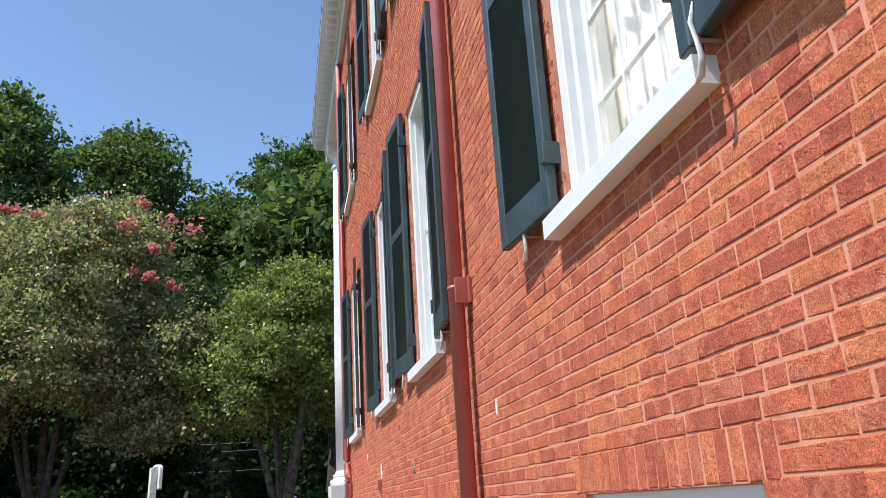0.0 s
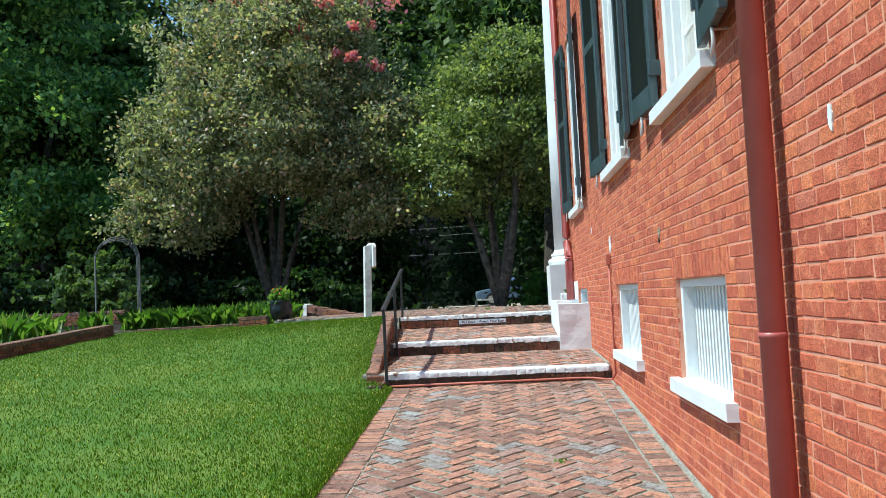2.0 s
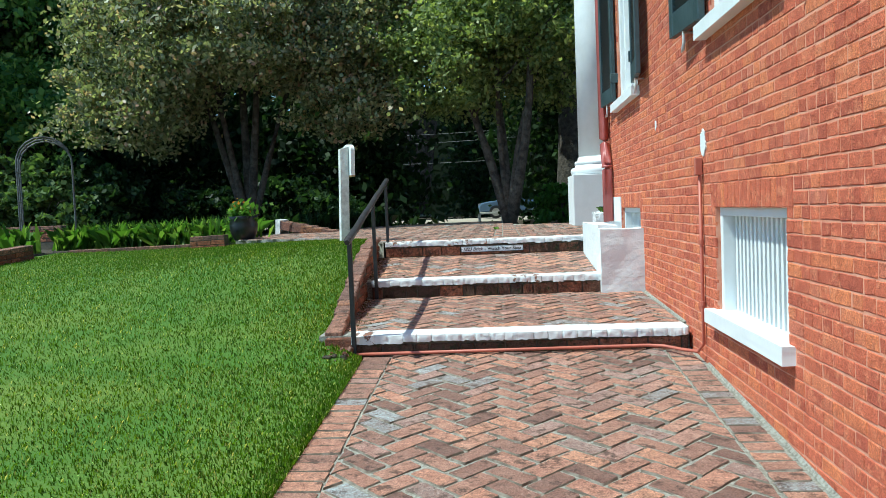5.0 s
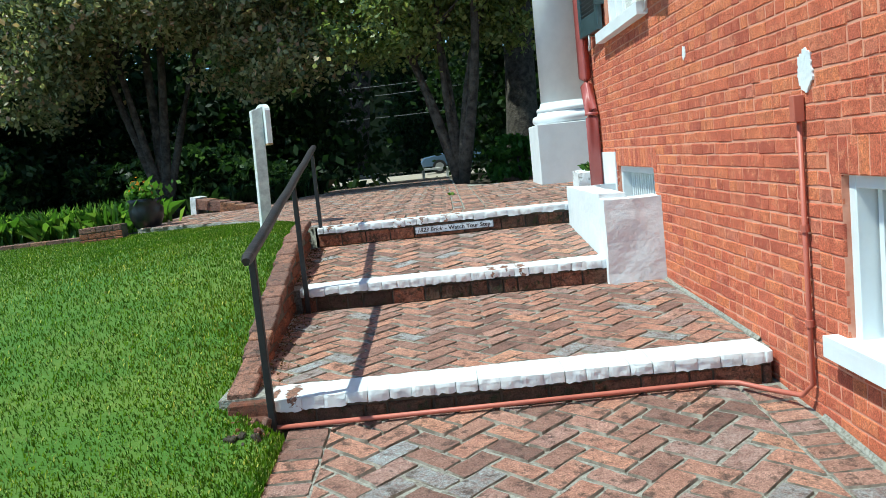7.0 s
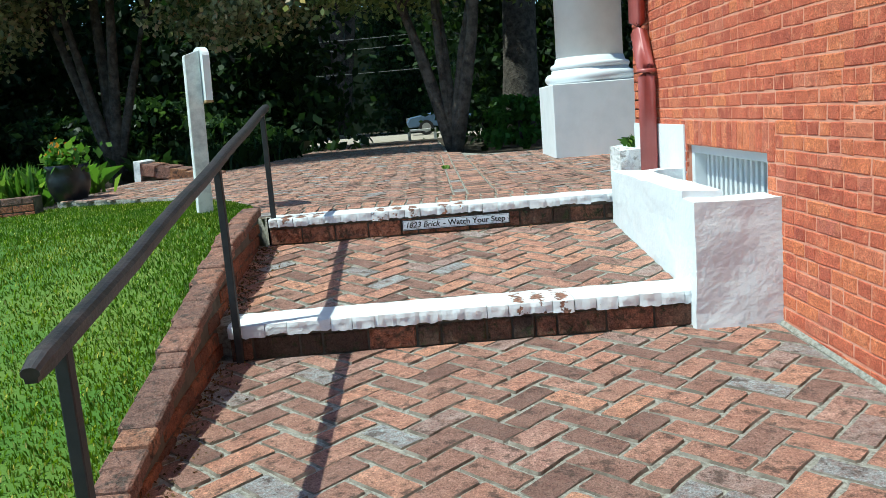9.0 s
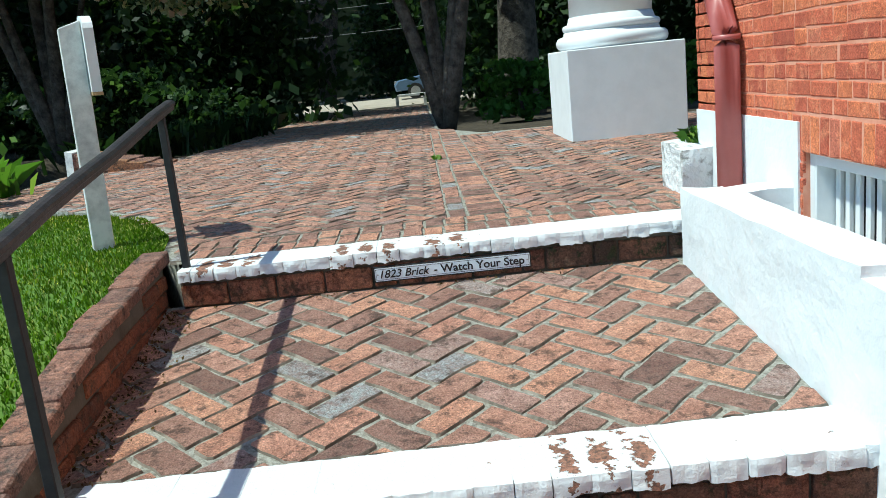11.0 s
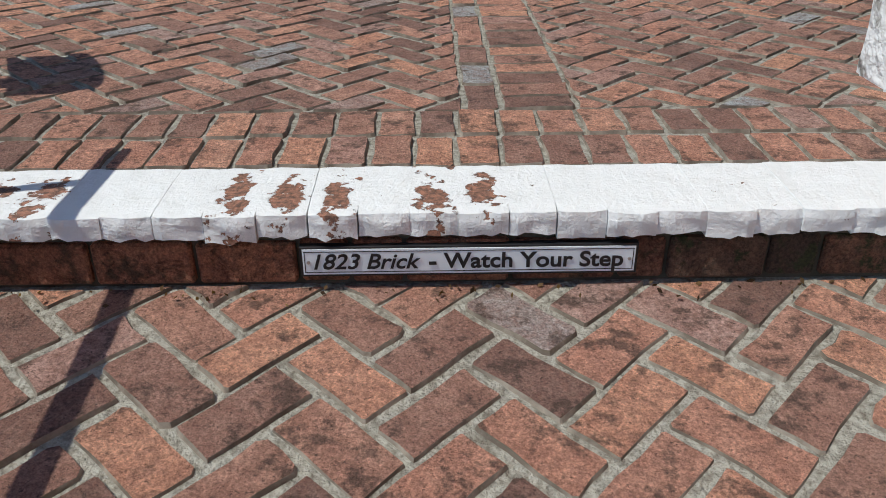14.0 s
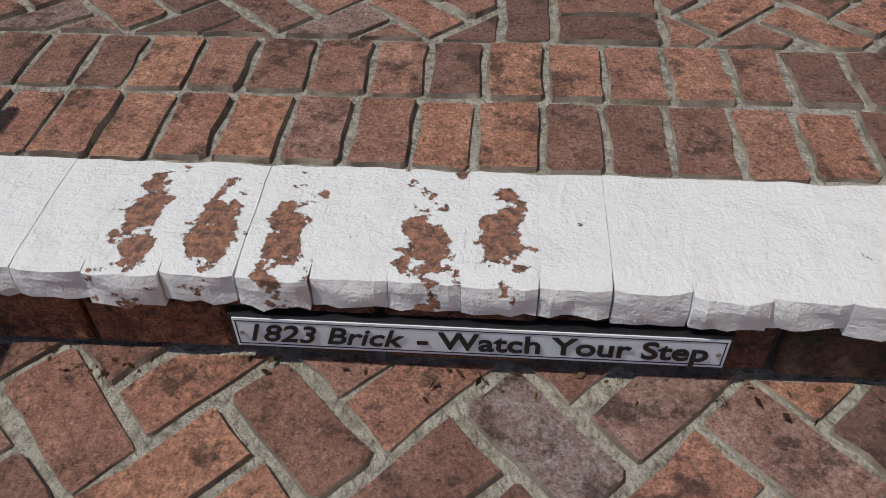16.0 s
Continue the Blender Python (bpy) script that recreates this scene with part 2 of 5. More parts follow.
class Shape:
    """Gathers boxes, tubes and turned forms into one mesh."""

    def __init__(self):
        self.v, self.f = [], []

    def add(self, verts, faces):
        o = len(self.v)
        self.v += [tuple(p) for p in verts]
        self.f += [tuple(i + o for i in q) for q in faces]
        return self

    def box(self, x0, x1, y0, y1, z0, z1, m=None, c=0.0):
        """A box, with its edges chamfered by c."""
        if c <= 0:
            vs = [Vector((x, y, z)) for x in (x0, x1) for y in (y0, y1) for z in (z0, z1)]
            fs = [(0, 1, 3, 2), (4, 6, 7, 5), (0, 4, 5, 1), (2, 3, 7, 6), (0, 2, 6, 4), (1, 5, 7, 3)]
        else:
            bm = bmesh.new()
            bmesh.ops.create_cube(bm, size=1.0)
            for q in bm.verts:
                q.co = Vector((x0 + (q.co.x + 0.5) * (x1 - x0), y0 + (q.co.y + 0.5) * (y1 - y0), z0 + (q.co.z + 0.5) * (z1 - z0)))
            bmesh.ops.bevel(bm, geom=bm.edges[:], offset=c, segments=1, affect="EDGES")
            bm.verts.index_update()
            vs, fs = [q.co.copy() for q in bm.verts], [tuple(q.index for q in f.verts) for f in bm.faces]
            bm.free()
        if m is not None:
            vs = [m @ p for p in vs]
        return self.add(vs, fs)

    def tube(self, pts, r, n=10, caps=True, r2=None, sq=1.0):
        """A tube along points; r may be a list; sq flattens it."""
        pts = [Vector(p) for p in pts]
        rs = r if isinstance(r, (list, tuple)) else [r] * len(pts)
        vs, fs = [], []
        side = None
        for i, p in enumerate(pts):
            d = (pts[min(i + 1, len(pts) - 1)] - pts[max(i - 1, 0)]).normalized()
            up = Vector((0, 0, 1)) if abs(d.z) < 0.95 else Vector((0, 1, 0))
            s = d.cross(up).normalized()
            u = s.cross(d).normalized()
            for k in range(n):
                a = 2 * math.pi * k / n
                vs.append(p + rs[i] * (math.cos(a) * s + sq * math.sin(a) * u))
        for i in range(len(pts) - 1):
            for k in range(n):
                a, b2 = i * n + k, i * n + (k + 1) % n
                fs.append((a, b2, b2 + n, a + n))
        if caps:
            fs += [tuple(reversed(range(n))), tuple(range((len(pts) - 1) * n, len(pts) * n))]
        return self.add(vs, fs)

    def turned(self, cx, cy, profile, n=32):
        vs = [(cx + r * math.cos(2 * math.pi * k / n), cy + r * math.sin(2 * math.pi * k / n), z) for r, z in profile for k in range(n)]
        fs = [(i * n + k, i * n + (k + 1) % n, (i + 1) * n + (k + 1) % n, (i + 1) * n + k) for i in range(len(profile) - 1) for k in range(n)]
        fs += [tuple(reversed(range(n))), tuple(range((len(profile) - 1) * n, len(profile) * n))]
        return self.add(vs, fs)

    def make(self, name, material, parent=None, smooth=False, label=""):
        return mesh_ob(name, self.v, self.f, material, parent, smooth, label)


def thing(name, label, category, at=(0, 0, 0), group="", kind=""):
    e = new(name)
    e.location = at
    return tagged(e, label, category, group, kind)


def structure(ob, label="", category=""):
    return tagged(ob, label, category, "", "structure")


def clip_poly(poly, x0, x1, y0, y1):
    for axis, lim, keep_low in ((0, x0, False), (0, x1, True), (1, y0, False), (1, y1, True)):
        out = []
        for i, p in enumerate(poly):
            q = poly[(i + 1) % len(poly)]
            pin = p[axis] <= lim if keep_low else p[axis] >= lim
            qin = q[axis] <= lim if keep_low else q[axis] >= lim
            if pin:
                out.append(p)
            if pin != qin:
                t = (lim - p[axis]) / (q[axis] - p[axis])
                out.append((p[0] + t * (q[0] - p[0]), p[1] + t * (q[1] - p[1])))
        poly = out
        if len(poly) < 3:
            return []
    return poly


def area(poly):
    return 0.5 * abs(sum(p[0] * poly[(i + 1) % len(poly)][1] - poly[(i + 1) % len(poly)][0] * p[1] for i, p in enumerate(poly)))


def slab(poly, top, depth, chamfer, rng, wobble=0.0, tilt=0.0):
    """A paving piece with an uneven, worn outline. top(x, y) gives its height."""
    fine = []
    for i, p in enumerate(poly):
        q = poly[(i + 1) % len(poly)]
        ln = math.hypot(q[0] - p[0], q[1] - p[1])
        k = 3 if ln > 0.13 else (2 if ln > 0.06 else 1)
        fine += [(p[0] + (q[0] - p[0]) * a / k, p[1] + (q[1] - p[1]) * a / k) for a in range(k)]
    cx, cy = sum(p[0] for p in fine) / len(fine), sum(p[1] for p in fine) / len(fine)
    fine = [(p[0] + rng.uniform(-wobble, wobble), p[1] + rng.uniform(-wobble, wobble)) for p in fine]
    tx, ty, tz = rng.uniform(-tilt, tilt), rng.uniform(-tilt, tilt), rng.uniform(-0.003, 0.003)
    n = len(fine)
    hi = []
    for x, y in fine:
        d = math.hypot(x - cx, y - cy) or 1.0
        k = 1 - min(0.5, chamfer * rng.uniform(0.6, 1.3) / d)
        hi.append((cx + (x - cx) * k, cy + (y - cy) * k))
    h = lambda x, y: top(x, y) + tz + tx * (x - cx) + ty * (y - cy)
    vs = [(x, y, h(x, y)) for x, y in hi] + [(x, y, h(x, y) - depth) for x, y in fine]
    return vs, [tuple(range(n))] + [((k + 1) % n, k, n + k, n + (k + 1) % n) for k in range(n)]


def rounded_rect(x0, x1, y0, y1, c):
    return [(x0 + c, y0), (x1 - c, y0), (x1, y0 + c), (x1, y1 - c), (x1 - c, y1), (x0 + c, y1), (x0, y1 - c), (x0, y0 + c)]


def herringbone(x0, x1, y0, y1, w, joint, rng, ox=0.0, oy=0.0):
    """Outlines of bricks laid in a diagonal herringbone inside a rectangle."""
    polys = []
    s = math.sqrt(0.5)
    span = int((x1 - x0 + y1 - y0) / w) + 6
    mx, my = (x0 + x1) / 2 + ox, (y0 + y1) / 2 + oy
    for i in range(-span, span):
        for j in range(-span, span):
            k = (i - j) % 4
            if k == 0:
                a = (i * w, (i + 2) * w, j * w, (j + 1) * w)
            elif k == 2:
                a = (i * w, (i + 1) * w, (j - 1) * w, (j + 1) * w)
            else:
                continue
            cu, cv = (a[0] + a[1]) / 2, (a[2] + a[3]) / 2
            px, py = mx + s * (cu - cv), my + s * (cu + cv)
            if not (x0 - 0.2 < px < x1 + 0.2 and y0 - 0.2 < py < y1 + 0.2):
                continue
            g = joint / 2 + rng.uniform(-0.003, 0.004)
            q = rounded_rect(a[0] + g, a[1] - g, a[2] + g, a[3] - g, rng.choice((0.003, 0.005, 0.007, 0.012)))
            dx, dy = rng.uniform(-0.004, 0.004), rng.uniform(-0.004, 0.004)
            q = [(mx + s * (u - v) + dx, my + s * (u + v) + dy) for u, v in q]
            q = clip_poly(q, x0, x1, y0, y1)
            if q and area(q) > 0.0012:
                polys.append(q)
    return polys


def lay(polys, top, parent, part_if, mat_piece, mat_field, rng, name="brick", depth=0.018, chamfer=0.007, wobble=0.0030, tilt=0.024, limit=300):
    """Lays pieces: those that part_if picks as objects, the rest as one field."""
    # Side faces take the darker colour for joint soil and gap shade.
    def soil(ob, flags):
        ob.data.materials.append(M_CRACK)
        ob.data.polygons.foreach_set("material_index", flags)
        return ob

    field, made, marks = Shape(), 0, []
    for p in polys:
        vs, fs = slab(p, top, depth, chamfer, rng, wobble, tilt)
        side = [0] + [1] * (len(fs) - 1)
        cx, cy = sum(q[0] for q in p) / len(p), sum(q[1] for q in p) / len(p)
        if made < limit and part_if(cx, cy):
            soil(mesh_ob(name, vs, fs, mat_piece, parent), side)
            made += 1
        else:
            field.add(vs, fs)
            marks += side
    if field.v:
        tagged(soil(field.make(name + "_field", mat_field, parent), marks), kind="stuff")


# ---- levels ----
WALL_X, CORNER_Y = 1.40, 15.92
STEP_1, STEP_2, STEP_3 = 11.46, 13.42, 15.09
PATH_L = -0.93


def path_z(y):
    return float(np.interp(y, [-30, 2.0, 8.4, 11.45, 12.5], [-2.0, -0.56, -0.25, -0.04, -0.04]))


def tread1_z(y):
    return 0.10 + 0.03 * (y - STEP_1)


def tread2_z(y):
    return 0.31 + 0.085 * (y - STEP_2)


def terrace_z(y):
    return float(np.interp(y, [15.0, 24.0, 38.0], [0.628, 0.645, 0.40]))


def edge_x(y):
    """The line between lawn and paving."""
    return float(np.interp(y, [-30, 11.28, 11.5, 15.2, 15.5, 16.0, 16.9, 17.6, 18.65, 20.0], [-0.95, -0.95, -1.195, -1.475, -1.50, -1.62, -2.05, -2.65, -3.95, -7.0]))


def lawn_z(x, y):
    near = float(np.interp(y, [-30, 2.0, 8.4, 11.2, 11.6, 14.16, 15.2, 16.2, 24.0, 38, 80], [-2.0, -0.55, -0.24, -0.05, 0.06, 0.58, 0.66, 0.635, 0.60, 0.33, 0.33]))
    far = float(np.interp(y, [-30, 2, 10, 16, 20, 24, 38, 80], [-1.3, -0.25, 0.12, 0.45, 0.58, 0.6, 0.33, 0.33]))
    t = min(1.0, max(0.0, (-1.0 - x) / 5.0))
    return near + (far - near) * t * t * (3 - 2 * t)


# ---- house wall ----
BASE_WIN = [(2.98, 4.24), (6.88, 8.06), (9.52, 10.78), (13.50, 14.70)]
MAIN_WIN = [(2.95, 4.10), (6.88, 8.08), (9.58, 10.80), (13.45, 14.72)]
BASE_Z, MAIN_Z, UPPER_Z = (0.30, 0.94), (2.06, 4.55), (6.05, 8.55)
WALL_Y0, WALL_TOP = -3.0, 9.75
openings = [(a, b, *BASE_Z) for a, b in BASE_WIN] + [(a, b, *MAIN_Z) for a, b in MAIN_WIN] + [(a, b, *UPPER_Z) for a, b in MAIN_WIN]
openings[3] = (13.50, 14.70, 0.50, 0.93)


def wall_body():
    """The wall behind the bricks, with its openings cut through and their sides closed."""
    ys = sorted({WALL_Y0, CORNER_Y, *[o[0] for o in openings], *[o[1] for o in openings]})
    zs = sorted({-0.9, WALL_TOP, *[o[2] for o in openings], *[o[3] for o in openings]})
    x0, x1 = WALL_X + 0.0026, WALL_X + 0.36
    s = Shape()
    hole = lambda y, z: any(a < y < b and c < z < d for a, b, c, d in openings)
    for y0, y1 in zip(ys, ys[1:]):
        for z0, z1 in zip(zs, zs[1:]):
            if hole((y0 + y1) / 2, (z0 + z1) / 2):
                continue
            s.add([(x0, y0, z0), (x0, y1, z0), (x0, y1, z1), (x0, y0, z1)], [(0, 3, 2, 1)])
            s.add([(x1, y0, z0), (x1, y1, z0), (x1, y1, z1), (x1, y0, z1)], [(0, 1, 2, 3)])
    for a, b, c, d in openings:
        s.add([(x0, a, c), (x1, a, c), (x1, a, d), (x0, a, d)], [(0, 3, 2, 1)])
        s.add([(x0, b, c), (x1, b, c), (x1, b, d), (x0, b, d)], [(0, 1, 2, 3)])
        s.add([(x0, a, d), (x1, a, d), (x1, b, d), (x0, b, d)], [(0, 1, 2, 3)])
        s.add([(x0, a, c), (x1, a, c), (x1, b, c), (x0, b, c)], [(0, 3, 2, 1)])
    s.box(x0, 9.0, CORNER_Y - 0.36, CORNER_Y, -0.9, WALL_TOP)
    s.box(9.0, 9.3, WALL_Y0, CORNER_Y, -0.9, WALL_TOP)
    s.box(x0, 9.3, WALL_Y0 - 0.3, WALL_Y0, -0.9, WALL_TOP)
    s.box(x0 + 0.5, 9.0, WALL_Y0, CORNER_Y - 0.4, WALL_TOP - 0.1, WALL_TOP)
    s.box(x0 + 0.9, x0 + 0.95, WALL_Y0, CORNER_Y - 0.4, -0.9, WALL_TOP - 0.12)
    return s.make("wall_west", M_WMORT)


wall = structure(wall_body(), "tall red brick house wall with pale joints", "wall")


def brick_front(y0, y1, z0, z1, rng, x=WALL_X, lean=0.0):
    """One brick of the wall: a proud, slightly uneven face with a worn edge."""
    j, d, c = 0.0032, rng.uniform(-0.0016, 0.0006), 0.0045
    w = lambda: rng.uniform(-j, j)
    q = [(y0 + w(), z0 + w()), (y1 + w(), z0 + w()), (y1 + lean + w(), z1 + w()), (y0 + lean + w(), z1 + w())]
    cy, cz = (y0 + y1) / 2, (z0 + z1) / 2
    inn = [(y + (c if y < cy else -c), z + (c if z < cz else -c)) for y, z in q]
    vs = [(x + d + rng.uniform(-0.0010, 0.0010), y, z) for y, z in inn] + [(x + d + 0.004, y, z) for y, z in q] + [(x + 0.014, y, z) for y, z in q]
    fs = [(0, 3, 2, 1)] + [(a + (k + 1) % 4, a + k, a + 4 + k, a + 4 + (k + 1) % 4) for a in (0, 4) for k in range(4)]
    fs = [f if i == 0 else tuple(reversed(f)) for i, f in enumerate(fs)]
    return vs, fs


def lay_wall():
    rng = random.Random(11)
    field, made = Shape(), 0
    course, joint = 0.0655, 0.0062
    arches = [(a - 0.09, b + 0.09, BASE_Z[1] if i < 3 else 0.93, (BASE_Z[1] if i < 3 else 0.93) + 0.15) for i, (a, b) in enumerate(BASE_WIN)]
    blocked = openings + arches
    z, row = -0.88, 0
    while z < WALL_TOP - course:
        zc = z + course / 2
        spans, y = [], WALL_Y0
        for a, b, c, d in sorted(o for o in blocked if o[2] + 0.008 < zc < o[3] - 0.008):
            if a > y:
                spans.append((y, a))
            y = max(y, b)
        spans.append((y, CORNER_Y))
        headers = row % 6 == 2
        shift = (row % 2) * (0.05 if headers else 0.102) + rng.uniform(-0.02, 0.02)
        for a, b in spans:
            y = WALL_Y0 + shift + (math.floor((a - WALL_Y0 - shift) / 0.204) - 1) * 0.204
            while y < b:
                lengths = (0.102, 0.102) if headers or rng.random() < 0.22 else (0.204,)
                for ln in lengths:
                    y0, y1 = max(a, y + joint / 2), min(b, y + ln - joint / 2 + rng.uniform(-0.006, 0.006))
                    y += ln
                    if y1 - y0 > 0.025:
                        vs, fs = brick_front(y0, y1, z + joint / 2, z + course - joint / 2, rng)
                        if made < 300 and 2.6 < y0 < 4.3 and 1.0 < z < 2.1:
                            mesh_ob("brick", vs, fs, M_WALL, wall)
                            made += 1
                        else:
                            field.add(vs, fs)
        z += course
        row += 1
    for a, b, c, d in arches:
        n = round((b - a) / 0.075)
        for i in range(n):
            y0 = a + (b - a) * i / n
            vs, fs = brick_front(y0 + 0.004, y0 + (b - a) / n - 0.004, c + 0.003, d - 0.004, rng, WALL_X - 0.001, 0)
            field.add(vs, fs)
    return tagged(field.make("brick_field", M_WALL_I, wall), kind="stuff")


# ---- steps ----
def rough_block(name, x0, x1, y0, y1, z0, z1, parent=None, amount=0.012, cuts=5, material=None):
    """Masonry under thick uneven white coating."""
    bm = bmesh.new()
    bmesh.ops.create_cube(bm, size=1.0)
    bmesh.ops.subdivide_edges(bm, edges=bm.edges[:], cuts=cuts, use_grid_fill=True)
    for v in bm.verts:
        v.co = Vector((x0 + (v.co.x + 0.5) * (x1 - x0), y0 + (v.co.y + 0.5) * (y1 - y0), z0 + (v.co.z + 0.5) * (z1 - z0)))
        k = 5 if amount > 0.008 else 22
        v.co += Vector((0.4 * noise.noise(v.co * k), noise.noise(v.co * k + Vector((7, 0, 0))), noise.noise(v.co * k + Vector((0, 7, 0))))) * amount
    me = bpy.data.meshes.new(name)
    bm.to_mesh(me)
    bm.free()
    me.materials.append(material or M_STUCCO)
    ob = new(name, me)
    if parent:
        ob.parent = parent
    return ob


def nosing(name, x0, x1, y, z, label, seed, chipped=()):
    """A row of white-painted header bricks over a dark brick riser."""
    rng = random.Random(seed)
    t = thing(name, label, "step", (0, 0, 0), "", "structure")
    low = path_z(y) - 0.1 if name == "step_1" else (tread1_z(y) if name == "step_2" else tread2_z(y)) - 0.1
    Shape().box(x0, x1, y + 0.02, y + 0.235, low, z - 0.012).make("core", M_RMORT, t)
    x = x0
    while x < x1 - 0.03:
        w = min((0.062 if x == x0 else 0.104) + rng.uniform(-0.004, 0.004), x1 - x)
        g = rng.choice((-0.0012, -0.0012, -0.0012, 0.0003, 0.0014))
        worn = any(p < x + w / 2 < q for p, q in chipped)
        nose_brick(x + g, x + w - g, y - 0.012 + rng.uniform(-0.006, 0.004), y + 0.24, z - 0.058 + rng.uniform(-0.006, 0.006), z + rng.uniform(-0.001, 0.001), t, M_NOSE_WORN if worn else M_NOSE)
        x += w
    x = x0
    zr1, zr0 = z - 0.066, low + 0.1 - 0.02
    while x < x1 - 0.02:
        w = min((0.225 if rng.random() > 0.25 else 0.11) + rng.uniform(-0.01, 0.01), x1 - x)
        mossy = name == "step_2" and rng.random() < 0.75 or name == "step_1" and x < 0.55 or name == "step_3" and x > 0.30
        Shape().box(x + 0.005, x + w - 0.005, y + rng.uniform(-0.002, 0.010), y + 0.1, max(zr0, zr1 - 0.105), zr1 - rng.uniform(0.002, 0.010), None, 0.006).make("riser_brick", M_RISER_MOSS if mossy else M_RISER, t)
        x += w
    return t


def nose_brick(x0, x1, y0, y1, z0, z1, parent, material):
    """One header brick with its edge worn round under uneven thick paint."""
    bm = bmesh.new()
    bmesh.ops.create_cube(bm, size=1.0)
    bmesh.ops.subdivide_edges(bm, edges=bm.edges[:], cuts=5, use_grid_fill=True)
    for v in bm.verts:
        u, q, h = v.co.x + 0.5, v.co.y + 0.5, v.co.z + 0.5
        p = Vector((x0 + u * (x1 - x0), y0 + q * (y1 - y0), z0 + h * (z1 - z0)))
        if q < 0.2:
            p.z -= 0.004 * h * (1 - q / 0.2) ** 2
        if q < 0.01 and h > 0.7:
            p.y += 0.004 * (h - 0.7) / 0.3
        if q < 0.01:
            p.y += 0.004 * max(0.0, abs(u - 0.5) - 0.3) / 0.2
            p.x += (0.5 - u) * 0.003
            p.z += (1 - h) * 0.010 * noise.noise(p * 40)
        p += Vector((0.0, noise.noise(p * 26 + Vector((7, 0, 0))), 0.5 * noise.noise(p * 22 + Vector((0, 7, 0))))) * 0.006
        v.co = p
    me = bpy.data.meshes.new("brick")
    bm.to_mesh(me)
    bm.free()
    me.materials.append(material)
    ob = new("brick", me)
    ob.parent = parent
    return ob


def nose_mat(name, level, peel):
    """White paint on brick, worn through above level; peel wears the middle of each brick first."""
    m, n, l, b = mat(name, 0.6)
    t, f, g = noise_node(n, l, 21, 9, 0.66), noise_node(n, l, 70, 5, 0.7), noise_node(n, l, 22, 4, 0.6)
    tc, mp, ln = n.new("ShaderNodeTexCoord"), n.new("ShaderNodeMapping"), n.new("ShaderNodeVectorMath")
    mp.inputs["Location"].default_value, mp.inputs["Scale"].default_value = (-1.05, -0.72, 0.0), (2.1, 1.75, 0.0)
    ln.operation = "LENGTH"
    l.new(tc.outputs["Generated"], mp.inputs["Vector"])
    l.new(mp.outputs[0], ln.inputs[0])
    middle = ramp(n, l, ln.outputs["Value"], [(0.35, (peel,) * 3), (0.95, (0, 0, 0))])
    add = n.new("ShaderNodeMath")
    add.operation = "ADD"
    l.new(t.outputs[0], add.inputs[0])
    l.new(middle, add.inputs[1])
    mask = ramp(n, l, add.outputs[0], [(level, (0, 0, 0)), (level + 0.012, (1, 1, 1))])
    clay = mix(n, l, ramp(n, l, f.outputs[0], [(0.38, (0, 0, 0)), (0.6, (1, 1, 1))]), (0.36, 0.17, 0.11), (0.10, 0.055, 0.04))
    paint = mix(n, l, ramp(n, l, g.outputs[0], [(0.5, (0, 0, 0)), (0.75, (0.5, 0.5, 0.5))]), (0.72, 0.74, 0.75), (0.60, 0.62, 0.62))
    l.new(mix(n, l, mask, paint, clay), b.inputs["Base Color"])
    sub = n.new("ShaderNodeMath")
    sub.operation = "SUBTRACT"
    l.new(f.outputs[0], sub.inputs[0])
    l.new(mask, sub.inputs[1])
    bump(n, l, b, sub.outputs[0], 0.8, 0.007)
    return m


M_NOSE, M_NOSE_WORN = nose_mat("worn_white_paint", 0.70, 0.03), nose_mat("peeling_white_paint", 0.615, 0.19)
nosing("step_1", -1.02, 1.37, STEP_1, tread1_z(STEP_1 + 0.24), "white-painted worn brick step edge over a dark riser", 1, ((-1.0, -0.85),))
nosing("step_2", -1.18, 1.01, STEP_2, tread2_z(STEP_2 + 0.24), "white-painted worn brick step edge over a mossy riser", 2, ((0.10, 0.42),))
nosing("step_3", -1.28, 1.385, STEP_3, terrace_z(STEP_3), "chipped white-painted brick step edge beside the sign", 3, ((-0.64, -0.31), (-0.20, 0.03), (-1.2, -0.95)))


# ---- paving beds ----
def bed(name, x0, x1, y0, y1, zf, label, drop=0.0085, n=24):
    ys = [y0 + (y1 - y0) * i / n for i in range(n + 1)]
    vs = [(x, y, zf(y) - drop) for y in ys for x in (x0, x1)]
    vs += [(x, y, zf(y) - 0.5) for y in ys for x in (x0, x1)]
    o = 2 * (n + 1)
    fs = [(2 * i, 2 * i + 1, 2 * i + 3, 2 * i + 2) for i in range(n)]
    fs += [(2 * i, 2 * i + 2, o + 2 * i + 2, o + 2 * i) for i in range(n)] + [(2 * i + 3, 2 * i + 1, o + 2 * i + 1, o + 2 * i + 3) for i in range(n)]
    fs += [(1, 0, o, o + 1), (2 * n, 2 * n + 1, o + 2 * n + 1, o + 2 * n)]
    return structure(mesh_ob(name, vs, fs, M_PMORT), label, "paving")


path = bed("path", PATH_L, WALL_X + 0.1, -6, STEP_1 + 0.1, path_z, "worn red brick path in herringbone with pale joints")
tread_1 = bed("landing_lower", -1.28, WALL_X + 0.1, STEP_1 + 0.1, STEP_2 + 0.05, tread1_z, "sloping brick landing in herringbone between two white edges", n=4)
tread_2 = bed("landing_upper", -1.42, 1.1, STEP_2 + 0.1, STEP_3 + 0.05, tread2_z, "sloping brick landing in herringbone below the sign", n=4)


